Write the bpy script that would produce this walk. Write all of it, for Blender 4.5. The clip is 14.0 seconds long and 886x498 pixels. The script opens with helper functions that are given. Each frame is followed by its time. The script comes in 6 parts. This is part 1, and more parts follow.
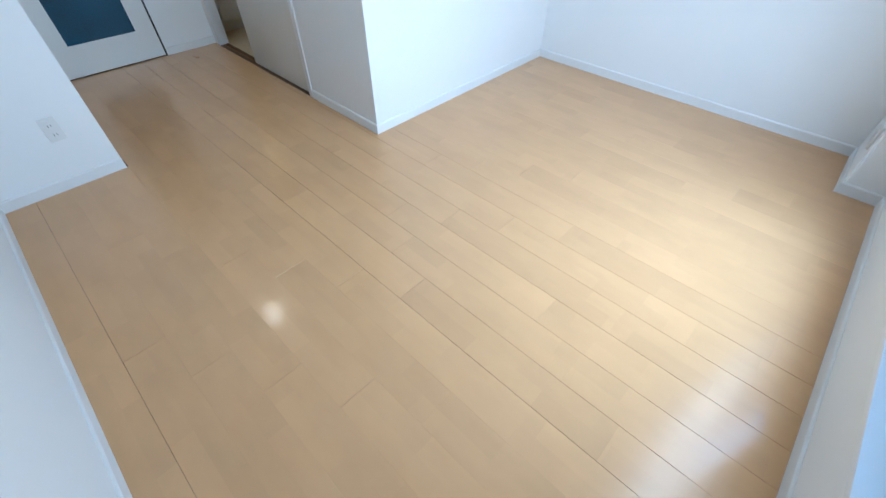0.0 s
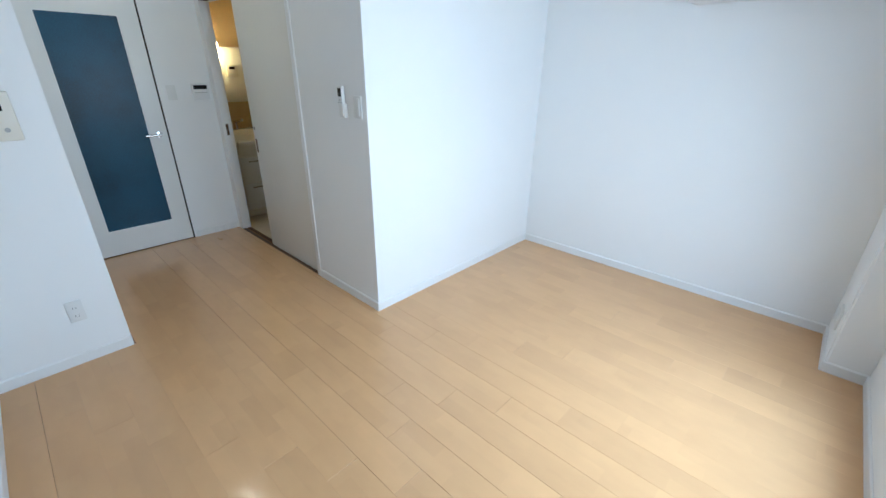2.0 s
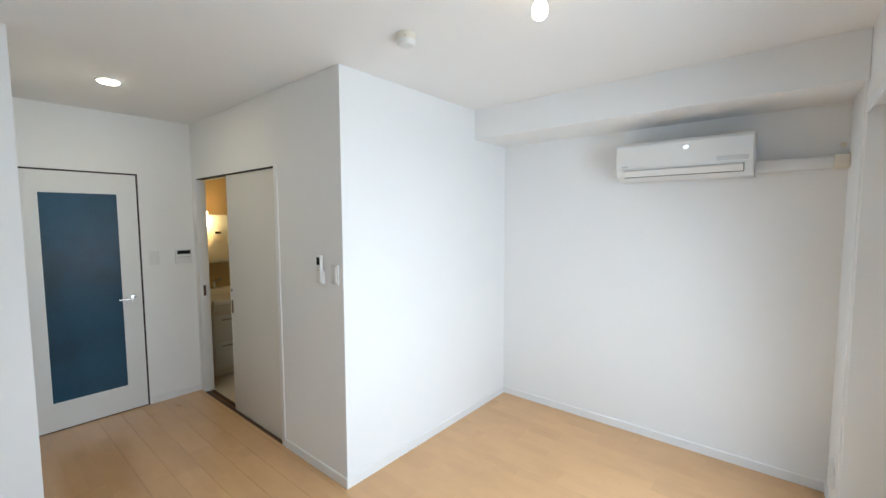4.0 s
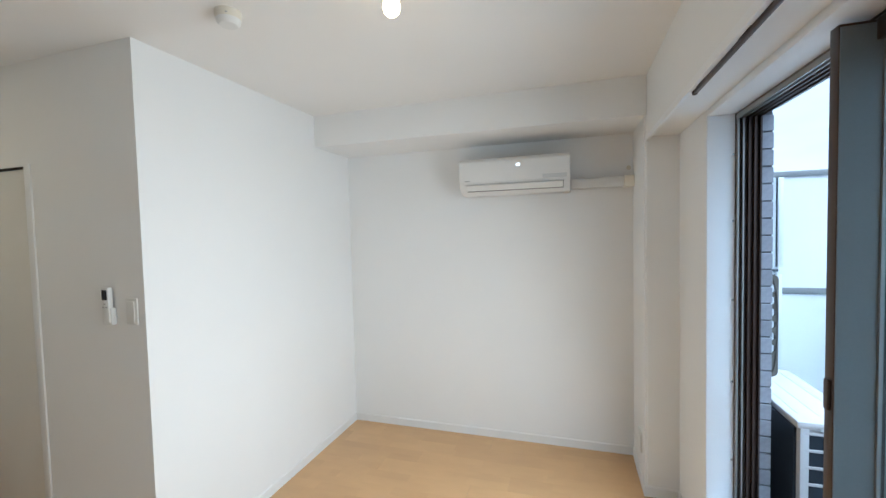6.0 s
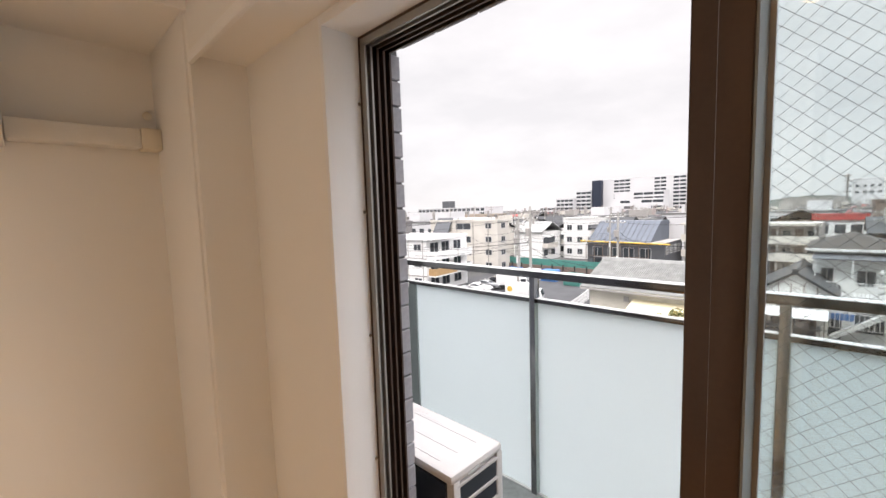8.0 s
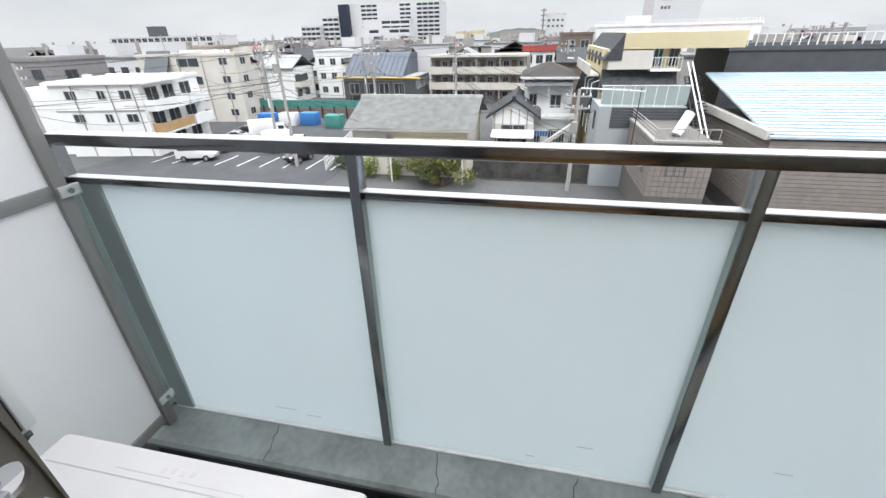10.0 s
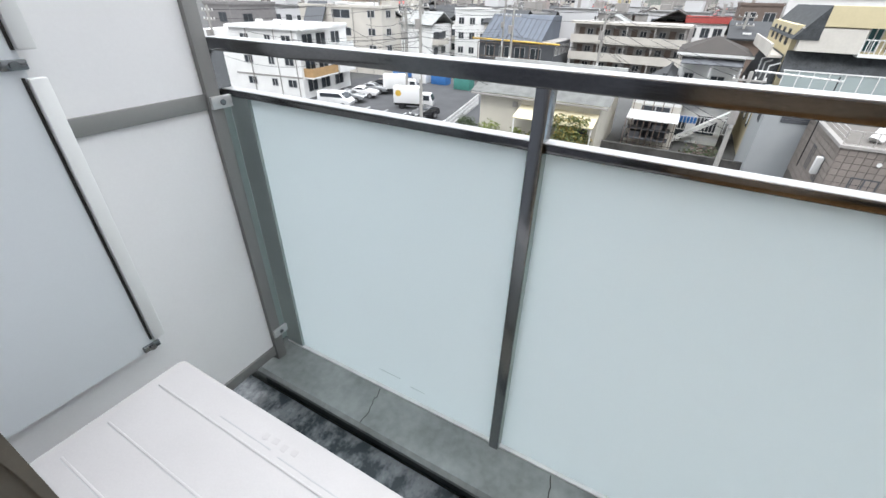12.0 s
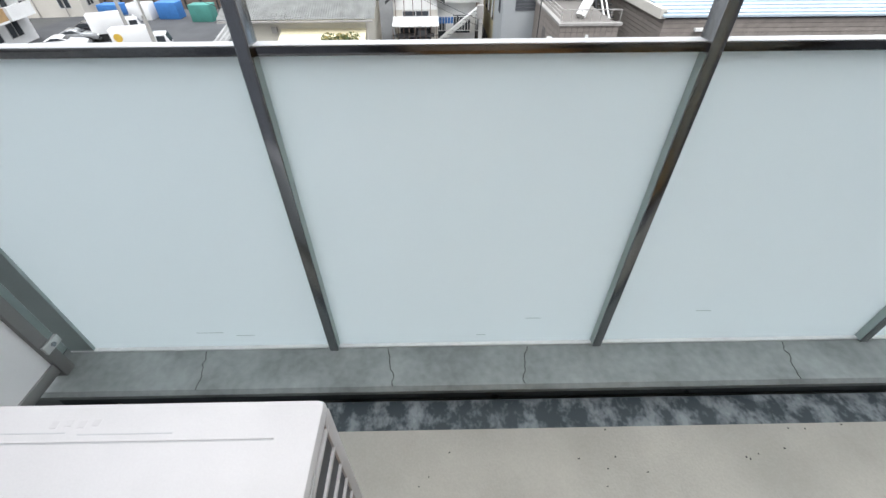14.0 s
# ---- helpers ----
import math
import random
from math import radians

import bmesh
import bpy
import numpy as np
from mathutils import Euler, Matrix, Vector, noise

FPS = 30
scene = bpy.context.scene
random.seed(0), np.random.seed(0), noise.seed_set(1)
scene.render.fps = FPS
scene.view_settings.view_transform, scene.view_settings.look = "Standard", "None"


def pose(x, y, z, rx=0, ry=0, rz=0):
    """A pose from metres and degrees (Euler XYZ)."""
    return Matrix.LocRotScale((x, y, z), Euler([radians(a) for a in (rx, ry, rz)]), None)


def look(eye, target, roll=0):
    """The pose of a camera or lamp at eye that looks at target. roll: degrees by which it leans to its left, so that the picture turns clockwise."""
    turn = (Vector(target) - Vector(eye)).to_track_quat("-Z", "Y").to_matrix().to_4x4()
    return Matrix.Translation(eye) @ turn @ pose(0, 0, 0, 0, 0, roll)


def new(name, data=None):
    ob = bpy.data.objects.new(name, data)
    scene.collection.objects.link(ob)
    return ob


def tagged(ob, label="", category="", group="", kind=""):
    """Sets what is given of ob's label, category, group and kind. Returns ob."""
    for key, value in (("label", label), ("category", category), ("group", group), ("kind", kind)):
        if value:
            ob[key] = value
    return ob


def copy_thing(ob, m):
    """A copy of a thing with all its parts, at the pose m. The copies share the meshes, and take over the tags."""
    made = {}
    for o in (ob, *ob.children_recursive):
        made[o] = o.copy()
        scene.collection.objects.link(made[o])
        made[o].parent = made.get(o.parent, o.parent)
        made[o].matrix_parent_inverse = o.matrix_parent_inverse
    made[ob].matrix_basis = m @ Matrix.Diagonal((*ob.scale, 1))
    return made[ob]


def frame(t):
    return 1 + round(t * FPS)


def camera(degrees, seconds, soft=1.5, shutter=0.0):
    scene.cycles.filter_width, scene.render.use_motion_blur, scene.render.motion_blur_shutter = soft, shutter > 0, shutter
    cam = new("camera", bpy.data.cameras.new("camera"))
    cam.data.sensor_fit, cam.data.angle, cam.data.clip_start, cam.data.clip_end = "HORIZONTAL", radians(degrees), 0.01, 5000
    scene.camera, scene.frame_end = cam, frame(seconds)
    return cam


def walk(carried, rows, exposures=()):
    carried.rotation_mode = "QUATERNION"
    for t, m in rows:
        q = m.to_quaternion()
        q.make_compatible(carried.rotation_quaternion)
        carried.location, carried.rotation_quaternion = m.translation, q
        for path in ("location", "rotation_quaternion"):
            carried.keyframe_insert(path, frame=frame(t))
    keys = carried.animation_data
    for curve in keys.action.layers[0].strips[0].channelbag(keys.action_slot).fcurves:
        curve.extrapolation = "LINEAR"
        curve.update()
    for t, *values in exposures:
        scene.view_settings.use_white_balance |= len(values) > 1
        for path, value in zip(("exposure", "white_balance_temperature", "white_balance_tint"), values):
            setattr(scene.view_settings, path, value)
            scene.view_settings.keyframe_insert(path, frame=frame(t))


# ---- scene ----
cam = camera(94.8, 14.0)
PATH = [
    (0, (0.481, 0.382, 1.363), (-0.48, 1.392, -0.071), 0.3),
    (0.5, (0.476, 0.383, 1.381), (-0.537, 1.446, 0.023), 0.4),
    (1, (0.471, 0.37, 1.429), (-0.628, 1.538, 0.235), 1.0),
    (1.5, (0.483, 0.365, 1.478), (-0.705, 1.628, 0.482), 1.0),
    (2, (0.494, 0.354, 1.524), (-0.754, 1.69, 0.713), 0.7),
    (2.5, (0.511, 0.36, 1.552), (-0.784, 1.751, 0.928), 0.1),
    (3, (0.519, 0.349, 1.59), (-0.804, 1.782, 1.147), -0.4),
    (3.2, (0.525, 0.345, 1.61), (-0.806, 1.791, 1.238), -0.6),
    (5.3, (0.532, 0.357, 1.663), (-0.507, 2.065, 1.7), -1.3),
    (5.5, (0.513, 0.386, 1.659), (-0.441, 2.144, 1.676), -1.2),
    (6, (0.383, 0.467, 1.645), (-0.218, 2.372, 1.559), -1.4),
    (6.5, (0.315, 0.669, 1.63), (0.161, 2.653, 1.428), -0.7),
    (7, (0.286, 0.992, 1.644), (0.648, 2.944, 1.403), -1.0),
    (7.5, (0.34, 1.329, 1.622), (1.267, 3.089, 1.415), -2.0),
    (8, (0.407, 1.654, 1.655), (1.827, 3.051, 1.472), -1.8),
    (8.5, (0.579, 1.905, 1.642), (2.311, 2.885, 1.443), -0.8),
    (8.7, (0.661, 1.994, 1.677), (2.485, 2.778, 1.43), -1.0),
    (10.8, (1.286, 2.330, 1.487), (2.860, 2.752, 0.335), -1.0),
    (11, (1.306, 2.365, 1.464), (2.856, 2.839, 0.291), -0.6),
    (11.5, (1.314, 2.456, 1.450), (2.806, 3.137, 0.293), 0.5),
    (12, (1.284, 2.468, 1.470), (2.776, 3.283, 0.412), 1.3),
    (12.5, (1.251, 2.459, 1.501), (2.774, 3.292, 0.512), 0.9),
    (13, (1.222, 2.432, 1.514), (2.778, 3.150, 0.492), 0.1),
    (13.5, (1.189, 2.372, 1.486), (2.762, 2.826, 0.345), -1.1),
    (14, (1.196, 2.314, 1.452), (2.705, 2.296, 0.137), -0.4),
]
EXPOSURE = [
    (0.0, 1.80, 3980, -2), (1.5, 1.76, 4040, -2), (2.2, 1.75, 4270, -1), (3.2, 1.77, 4550, 1), (5.5, 1.66, 4720, 0), (6.0, 1.47, 4800, 0), (6.5, 1.30, 5300, 3),
    (7.0, 1.16, 6400, 13), (7.5, 1.14, 6900, 17), (8.0, 1.11, 7000, 16), (8.5, 0.96, 6600, 11), (10.8, 0.81, 6550, 10), (14.0, 0.79, 6550, 10),
]
walk(cam, [(t, look(eye, target, roll)) for t, eye, target, roll in PATH], EXPOSURE)

# ---------- light ----------
world = bpy.data.worlds.new("overcast_sky")
scene.world = world
world.use_nodes = True
wn, wl = world.node_tree.nodes, world.node_tree.links
wn.clear()
w_out, w_bg = wn.new("ShaderNodeOutputWorld"), wn.new("ShaderNodeBackground")
w_sky = wn.new("ShaderNodeTexSky")
w_sky.sky_type, w_sky.sun_disc = "NISHITA", False
w_sky.sun_elevation, w_sky.sun_rotation = radians(48), radians(200)
w_dim = wn.new("ShaderNodeMix"); w_dim.data_type, w_dim.blend_type = "RGBA", "MULTIPLY"
w_dim.inputs[0].default_value = 1.0
w_dim.inputs[7].default_value = (0.1, 0.1, 0.1, 1)
w_tc, w_map, w_noise, w_ramp = (wn.new(k) for k in ("ShaderNodeTexCoord", "ShaderNodeMapping", "ShaderNodeTexNoise", "ShaderNodeValToRGB"))
w_map.inputs["Scale"].default_value = (1.6, 1.6, 4.5)
w_noise.inputs["Scale"].default_value, w_noise.inputs["Detail"].default_value, w_noise.inputs["Roughness"].default_value = 1.7, 6, 0.55
w_ramp.color_ramp.elements[0].position, w_ramp.color_ramp.elements[0].color = 0.36, (0.81, 0.85, 0.90, 1)
w_ramp.color_ramp.elements[1].position, w_ramp.color_ramp.elements[1].color = 0.66, (0.96, 1.0, 1.05, 1)
w_mix = wn.new("ShaderNodeMix"); w_mix.data_type = "RGBA"
w_mix.inputs[0].default_value = 0.94
wl.new(w_sky.outputs[0], w_dim.inputs[6])
wl.new(w_tc.outputs["Generated"], w_map.inputs[0]); wl.new(w_map.outputs[0], w_noise.inputs[0])
wl.new(w_noise.outputs["Fac"], w_ramp.inputs[0])
wl.new(w_dim.outputs[2], w_mix.inputs[6]); wl.new(w_ramp.outputs[0], w_mix.inputs[7])
# an overcast sky is about three times as bright overhead as at the horizon
w_sep, w_up, w_gain = wn.new("ShaderNodeSeparateXYZ"), wn.new("ShaderNodeMapRange"), wn.new("ShaderNodeMix")
w_up.inputs[1].default_value, w_up.inputs[2].default_value, w_up.inputs[3].default_value, w_up.inputs[4].default_value = 0.45, 1.0, 0.54, 4.3
w_gain.data_type, w_gain.blend_type = "RGBA", "MULTIPLY"
w_gain.inputs[0].default_value = 1.0
wl.new(w_tc.outputs["Generated"], w_sep.inputs[0]); wl.new(w_sep.outputs[2], w_up.inputs[0])
wl.new(w_mix.outputs[2], w_gain.inputs[6]); wl.new(w_up.outputs[0], w_gain.inputs[7])
wl.new(w_gain.outputs[2], w_bg.inputs[0]); wl.new(w_bg.outputs[0], w_out.inputs[0])
w_bg.inputs[1].default_value = 0.95


def lamp(name, kind, power, color, m, **values):
    data = bpy.data.lights.new(name, kind)
    data.energy, data.color = power, color
    if kind == "SUN":
        data.angle = values["angle"]
    if kind == "AREA":
        data.shape, data.size, data.size_y = "RECTANGLE", values["size"], values["size_y"]
        data.spread = radians(150)
    ob = new(name, data)
    ob.matrix_world = m
    return ob


lamp("sun", "SUN", 0.6, (1.0, 0.97, 0.93), look((-30, -12, 40), (0, 0, 0)), angle=radians(14))
# the sky's light in the window's opening
# sky light falls in slanting down, so it is carried by a few sloping strips one above the other
for i in range(5):
    z = 0.74 + 0.29 * i
    lamp("window_daylight", "AREA", 2.12, (1.0, 0.845, 0.68), look((0.925, 1.88, z), (-0.075, 1.88, z - 0.34)), size=1.45, size_y=0.29)


# ---------- helpers ----------
ORIGIN = {}


def box(bm, x0, x1, y0, y1, z0, z1, bevel=0.0, seg=2):
    m = Matrix.Translation(((x0 + x1) / 2, (y0 + y1) / 2, (z0 + z1) / 2)) @ Matrix.Diagonal((abs(x1 - x0), abs(y1 - y0), abs(z1 - z0), 1))
    made = bmesh.ops.create_cube(bm, size=1, matrix=m)["verts"]
    if bevel:
        edges = {e for v in made for e in v.link_edges}
        bmesh.ops.bevel(bm, geom=list(edges), offset=bevel, segments=seg, affect="EDGES", profile=0.5)
    return bm


def boxes(*rows, bevel=0.0):
    bm = bmesh.new()
    for r in rows:
        box(bm, *r, bevel=bevel)
    return bm


def tube(bm, a, b, r0, r1=None, n=12):
    a, b = Vector(a), Vector(b)
    d = b - a
    m = Matrix.Translation((a + b) / 2) @ d.to_track_quat("Z", "Y").to_matrix().to_4x4()
    bmesh.ops.create_cone(bm, cap_ends=True, segments=n, radius1=r0, radius2=r0 if r1 is None else r1, depth=d.length, matrix=m)
    return bm


def tubes(*rows, n=12):
    bm = bmesh.new()
    for a, b, r in rows:
        tube(bm, a, b, r, n=n)
    return bm


def strand(pts, r, n=5):
    """One connected cable through the points."""
    bm = bmesh.new()
    pts = [Vector(p) for p in pts]
    rings = []
    for i, p in enumerate(pts):
        d = (pts[min(i + 1, len(pts) - 1)] - pts[max(i - 1, 0)]).normalized()
        turn = d.to_track_quat("Z", "Y").to_matrix()
        rings.append([bm.verts.new(p + turn @ Vector((r * math.cos(2 * math.pi * k / n), r * math.sin(2 * math.pi * k / n), 0))) for k in range(n)])
    for p, q in zip(rings, rings[1:]):
        for k in range(n):
            bm.faces.new((p[k], p[(k + 1) % n], q[(k + 1) % n], q[k]))
    bm.faces.new(rings[0]); bm.faces.new(rings[-1])
    return bm


def lathe(profile, center, axis="Z", n=24):
    """A turned body: profile of (radius, height) along the axis from center."""
    bm = bmesh.new()
    rings = []
    for r, h in profile:
        ring = []
        for i in range(n):
            a = 2 * math.pi * i / n
            ring.append(bm.verts.new((r * math.cos(a), r * math.sin(a), h)))
        rings.append(ring)
    for p, q in zip(rings, rings[1:]):
        for i in range(n):
            bm.faces.new((p[i], p[(i + 1) % n], q[(i + 1) % n], q[i]))
    bm.faces.new(list(reversed(rings[0])))
    bm.faces.new(rings[-1])
    turn = {"Z": Matrix(), "X": Matrix.Rotation(radians(90), 4, "Y"), "Y": Matrix.Rotation(radians(-90), 4, "X"), "-Z": Matrix.Rotation(radians(180), 4, "X")}[axis]
    bm.transform(Matrix.Translation(center) @ turn)
    return bm


def prism(outline, a, b, axis="Y", bevel=0.0):
    """A body with the given outline, pushed from a to b along an axis. Outline: (x, z) for Y, (y, z) for X, (x, y) for Z."""
    bm = bmesh.new()
    put = {"Y": lambda u, v, w: (u, w, v), "X": lambda u, v, w: (w, u, v), "Z": lambda u, v, w: (u, v, w)}[axis]
    p = [bm.verts.new(put(u, v, a)) for u, v in outline]
    q = [bm.verts.new(put(u, v, b)) for u, v in outline]
    n = len(outline)
    bm.faces.new(p)
    bm.faces.new(list(reversed(q)))
    for i in range(n):
        bm.faces.new((p[i], q[i], q[(i + 1) % n], p[(i + 1) % n]))
    bmesh.ops.recalc_face_normals(bm, faces=bm.faces)
    if bevel:
        bmesh.ops.bevel(bm, geom=list(bm.edges), offset=bevel, segments=2, affect="EDGES", profile=0.5)
    return bm


def finish(name, bm, material, smooth=False):
    bmesh.ops.recalc_face_normals(bm, faces=bm.faces)
    me = bpy.data.meshes.new(name)
    bm.to_mesh(me)
    bm.free()
    me.materials.append(material)
    if smooth:
        for p in me.polygons:
            p.use_smooth = True
        me.set_sharp_from_angle(angle=radians(38))
    return me


def thing(name, at, label, category, group=""):
    ob = new(name)
    ob.empty_display_size = 0.1
    ob.location = at
    ORIGIN[ob] = Vector(at)
    return tagged(ob, label, category, group)


def part(name, bm, material, parent, label="", smooth=True):
    """A mesh under a thing or part; bm in world metres."""
    o = ORIGIN[parent]
    bm.transform(Matrix.Translation(-o))
    ob = new(name, finish(name, bm, material, smooth))
    ob.parent = parent
    ORIGIN[ob] = o
    return tagged(ob, label)


def solo(name, bm, material, label, category, smooth=True, kind="", group=""):
    ob = new(name, finish(name, bm, material, smooth))
    ORIGIN[ob] = Vector((0, 0, 0))
    return tagged(ob, label, category, group, kind)


def structure(name, bm, material, label, category="wall"):
    return solo(name, bm, material, label, category, smooth=False, kind="structure")


# ---------- materials ----------
def mat(name, col, rough=0.5, metal=0.0, var=0.05, scale=3.0, bump=0.0, bscale=150.0, stretch=(1, 1, 1), rvar=0.08, coat=0.0, trans=0.0, ior=1.45, each=0.0, emit=0.0):
    m = bpy.data.materials.new(name)
    m.use_nodes = True
    nt = m.node_tree
    n, l = nt.nodes, nt.links
    b = n["Principled BSDF"]
    b.inputs["Metallic"].default_value = metal
    b.inputs["IOR"].default_value = ior
    b.inputs["Coat Weight"].default_value = coat
    b.inputs["Coat Roughness"].default_value = 0.12
    b.inputs["Transmission Weight"].default_value = trans
    if emit:
        b.inputs["Emission Color"].default_value = (*col, 1)
        b.inputs["Emission Strength"].default_value = emit
    tc, mp = n.new("ShaderNodeTexCoord"), n.new("ShaderNodeMapping")
    mp.inputs["Scale"].default_value = stretch
    l.new(tc.outputs["Object"], mp.inputs[0])
    big, fine = n.new("ShaderNodeTexNoise"), n.new("ShaderNodeTexNoise")
    big.inputs["Scale"].default_value, big.inputs["Detail"].default_value = scale, 5
    fine.inputs["Scale"].default_value, fine.inputs["Detail"].default_value = bscale, 3
    l.new(mp.outputs[0], big.inputs[0]); l.new(mp.outputs[0], fine.inputs[0])
    add = n.new("ShaderNodeMath"); add.operation = "MULTIPLY_ADD"
    add.inputs[1].default_value = 0.35
    l.new(fine.outputs["Fac"], add.inputs[0]); l.new(big.outputs["Fac"], add.inputs[2])
    ramp = n.new("ShaderNodeValToRGB")
    lo, hi = [max(0, c * (1 - var)) for c in col], [min(1, c * (1 + var)) for c in col]
    ramp.color_ramp.elements[0].position, ramp.color_ramp.elements[0].color = 0.45, (*lo, 1)
    ramp.color_ramp.elements[1].position, ramp.color_ramp.elements[1].color = 0.9, (*hi, 1)
    l.new(add.outputs[0], ramp.inputs[0])
    out = ramp.outputs[0]
    if each:
        info, hsv = n.new("ShaderNodeObjectInfo"), n.new("ShaderNodeHueSaturation")
        mr = n.new("ShaderNodeMapRange")
        mr.inputs[3].default_value, mr.inputs[4].default_value = 1 - each, 1 + each
        l.new(info.outputs["Random"], mr.inputs[0]); l.new(mr.outputs[0], hsv.inputs["Value"])
        l.new(out, hsv.inputs["Color"])
        out = hsv.outputs[0]
    l.new(out, b.inputs["Base Color"])
    mr2 = n.new("ShaderNodeMapRange")
    mr2.inputs[3].default_value, mr2.inputs[4].default_value = max(0.02, rough - rvar), min(1, rough + rvar)
    l.new(big.outputs["Fac"], mr2.inputs[0]); l.new(mr2.outputs[0], b.inputs["Roughness"])
    if bump:
        bp = n.new("ShaderNodeBump")
        bp.inputs["Strength"].default_value, bp.inputs["Distance"].default_value = bump, 0.004
        l.new(fine.outputs["Fac"], bp.inputs["Height"]); l.new(bp.outputs[0], b.inputs["Normal"])
    return m


def plank_material():
    m = mat("maple_board", (0.605, 0.38, 0.172), 0.30, var=0.045, scale=3.0, bscale=9, stretch=(1.0, 2.2, 1), rvar=0.05, coat=1.0, each=0.03)
    n, l = m.node_tree.nodes, m.node_tree.links
    b = n["Principled BSDF"]
    b.inputs["Coat Roughness"].default_value = 0.135
    b.inputs["Specular IOR Level"].default_value = 0.25
    b.inputs["Coat IOR"].default_value = 1.34
    # every board starts its figure elsewhere
    info, comb, vadd = n.new("ShaderNodeObjectInfo"), n.new("ShaderNodeCombineXYZ"), n.new("ShaderNodeVectorMath")
    mul = n.new("ShaderNodeMath"); mul.operation = "MULTIPLY"; mul.inputs[1].default_value = 40
    l.new(info.outputs["Random"], mul.inputs[0]); l.new(mul.outputs[0], comb.inputs[0]); l.new(mul.outputs[0], comb.inputs[2])
    mp = [k for k in n if k.bl_idname == "ShaderNodeMapping"][0]
    src = mp.inputs[0].links[0].from_socket
    l.new(src, vadd.inputs[0]); l.new(comb.outputs[0], vadd.inputs[1]); l.new(vadd.outputs[0], mp.inputs[0])
    # two veneer strips to a board, each of short lengths of slightly different tone
    sc, sep = n.new("ShaderNodeVectorMath"), n.new("ShaderNodeSeparateXYZ")
    sc.operation = "MULTIPLY"
    sc.inputs[1].default_value = (1 / 0.303, 1 / 0.0751, 1)
    l.new(vadd.outputs[0], sc.inputs[0]); l.new(sc.outputs[0], sep.inputs[0])
    fy = n.new("ShaderNodeMath"); fy.operation = "FLOOR"
    l.new(sep.outputs[1], fy.inputs[0])
    sh = n.new("ShaderNodeMath"); sh.operation = "MULTIPLY_ADD"; sh.inputs[1].default_value = 0.37
    l.new(fy.outputs[0], sh.inputs[0]); l.new(sep.outputs[0], sh.inputs[2])
    fx = n.new("ShaderNodeMath"); fx.operation = "FLOOR"
    l.new(sh.outputs[0], fx.inputs[0])
    cell, wn_ = n.new("ShaderNodeCombineXYZ"), n.new("ShaderNodeTexWhiteNoise")
    l.new(fx.outputs[0], cell.inputs[0]); l.new(fy.outputs[0], cell.inputs[1]); l.new(mul.outputs[0], cell.inputs[2])
    l.new(cell.outputs[0], wn_.inputs["Vector"])
    mr, hs = n.new("ShaderNodeMapRange"), n.new("ShaderNodeHueSaturation")
    mr.inputs[3].default_value, mr.inputs[4].default_value = 0.972, 1.028
    l.new(wn_.outputs["Value"], mr.inputs[0]); l.new(mr.outputs[0], hs.inputs["Value"])
    old = b.inputs["Base Color"].links[0].from_socket
    l.new(old, hs.inputs["Color"]); l.new(hs.outputs[0], b.inputs["Base Color"])
    return m


M_WALL = mat("white_wallpaper", (0.87, 0.87, 0.86), 0.85, var=0.015, scale=1.2, bump=0.22, bscale=420, rvar=0.05)
M_CEIL = mat("white_ceiling_paper", (0.87, 0.86, 0.84), 0.9, var=0.012, scale=1.0, bump=0.18, bscale=380, rvar=0.04)
M_TRIM = mat("off_white_trim", (0.82, 0.82, 0.81), 0.42, var=0.02, scale=5, rvar=0.06)
M_CASING = mat("white_window_casing", (0.87, 0.88, 0.89), 0.38, var=0.015, scale=4)
M_DOOR = mat("white_laminate_door", (0.76, 0.76, 0.74), 0.40, var=0.015, scale=3, stretch=(1, 1, 0.1))
M_SLIDE = mat("cream_laminate_door", (0.74, 0.72, 0.66), 0.45, var=0.02, scale=3, stretch=(1, 1, 0.1))
M_GAP = mat("dark_gap", (0.03, 0.028, 0.025), 0.8, var=0.1)
M_SUB = mat("underlay", (0.24, 0.15, 0.08), 0.8, var=0.1)
M_TRACK = mat("brown_floor_track", (0.10, 0.06, 0.035), 0.5, var=0.1)
M_PLANK = plank_material()
M_ABS = mat("white_plastic", (0.78, 0.78, 0.76), 0.32, var=0.01, scale=8)
M_CREAM = mat("ivory_plastic", (0.74, 0.70, 0.60), 0.4, var=0.02, scale=8)
M_GREY = mat("grey_plastic", (0.42, 0.42, 0.42), 0.4, var=0.03)
M_BLACK = mat("black_plastic", (0.018, 0.018, 0.02), 0.28, var=0.1)
M_SCREEN = mat("dark_display", (0.012, 0.014, 0.018), 0.12, var=0.1)
M_CHROME = mat("chrome", (0.72, 0.72, 0.72), 0.14, metal=1.0, var=0.03)
M_STEEL = mat("brushed_stainless_steel", (0.25, 0.26, 0.27), 0.17, metal=1.0, var=0.12, scale=7, bump=0.03, bscale=260, stretch=(1, 1, 0.2), rvar=0.07)
# dark reflections on the rail fronts are put into this colour
M_RAIL = mat("dark_reflection_steel", (0.13, 0.132, 0.136), 0.15, metal=1.0, var=0.35, scale=5, bump=0.02, bscale=200, stretch=(1, 0.4, 1), rvar=0.06)
# pale copy: the sky's sheen on rail tops as colour; clips share it
M_SATIN = mat("sky_sheen_and_clip_steel", (0.64, 0.64, 0.635), 0.5, metal=0.8, var=0.08, scale=9, stretch=(1, 0.2, 1))
M_SEAL = mat("pale_sealant", (0.72, 0.73, 0.72), 0.6, var=0.08, scale=20)
M_BRONZE = mat("bronze_aluminium", (0.065, 0.042, 0.032), 0.36, metal=0.35, var=0.12, scale=5)
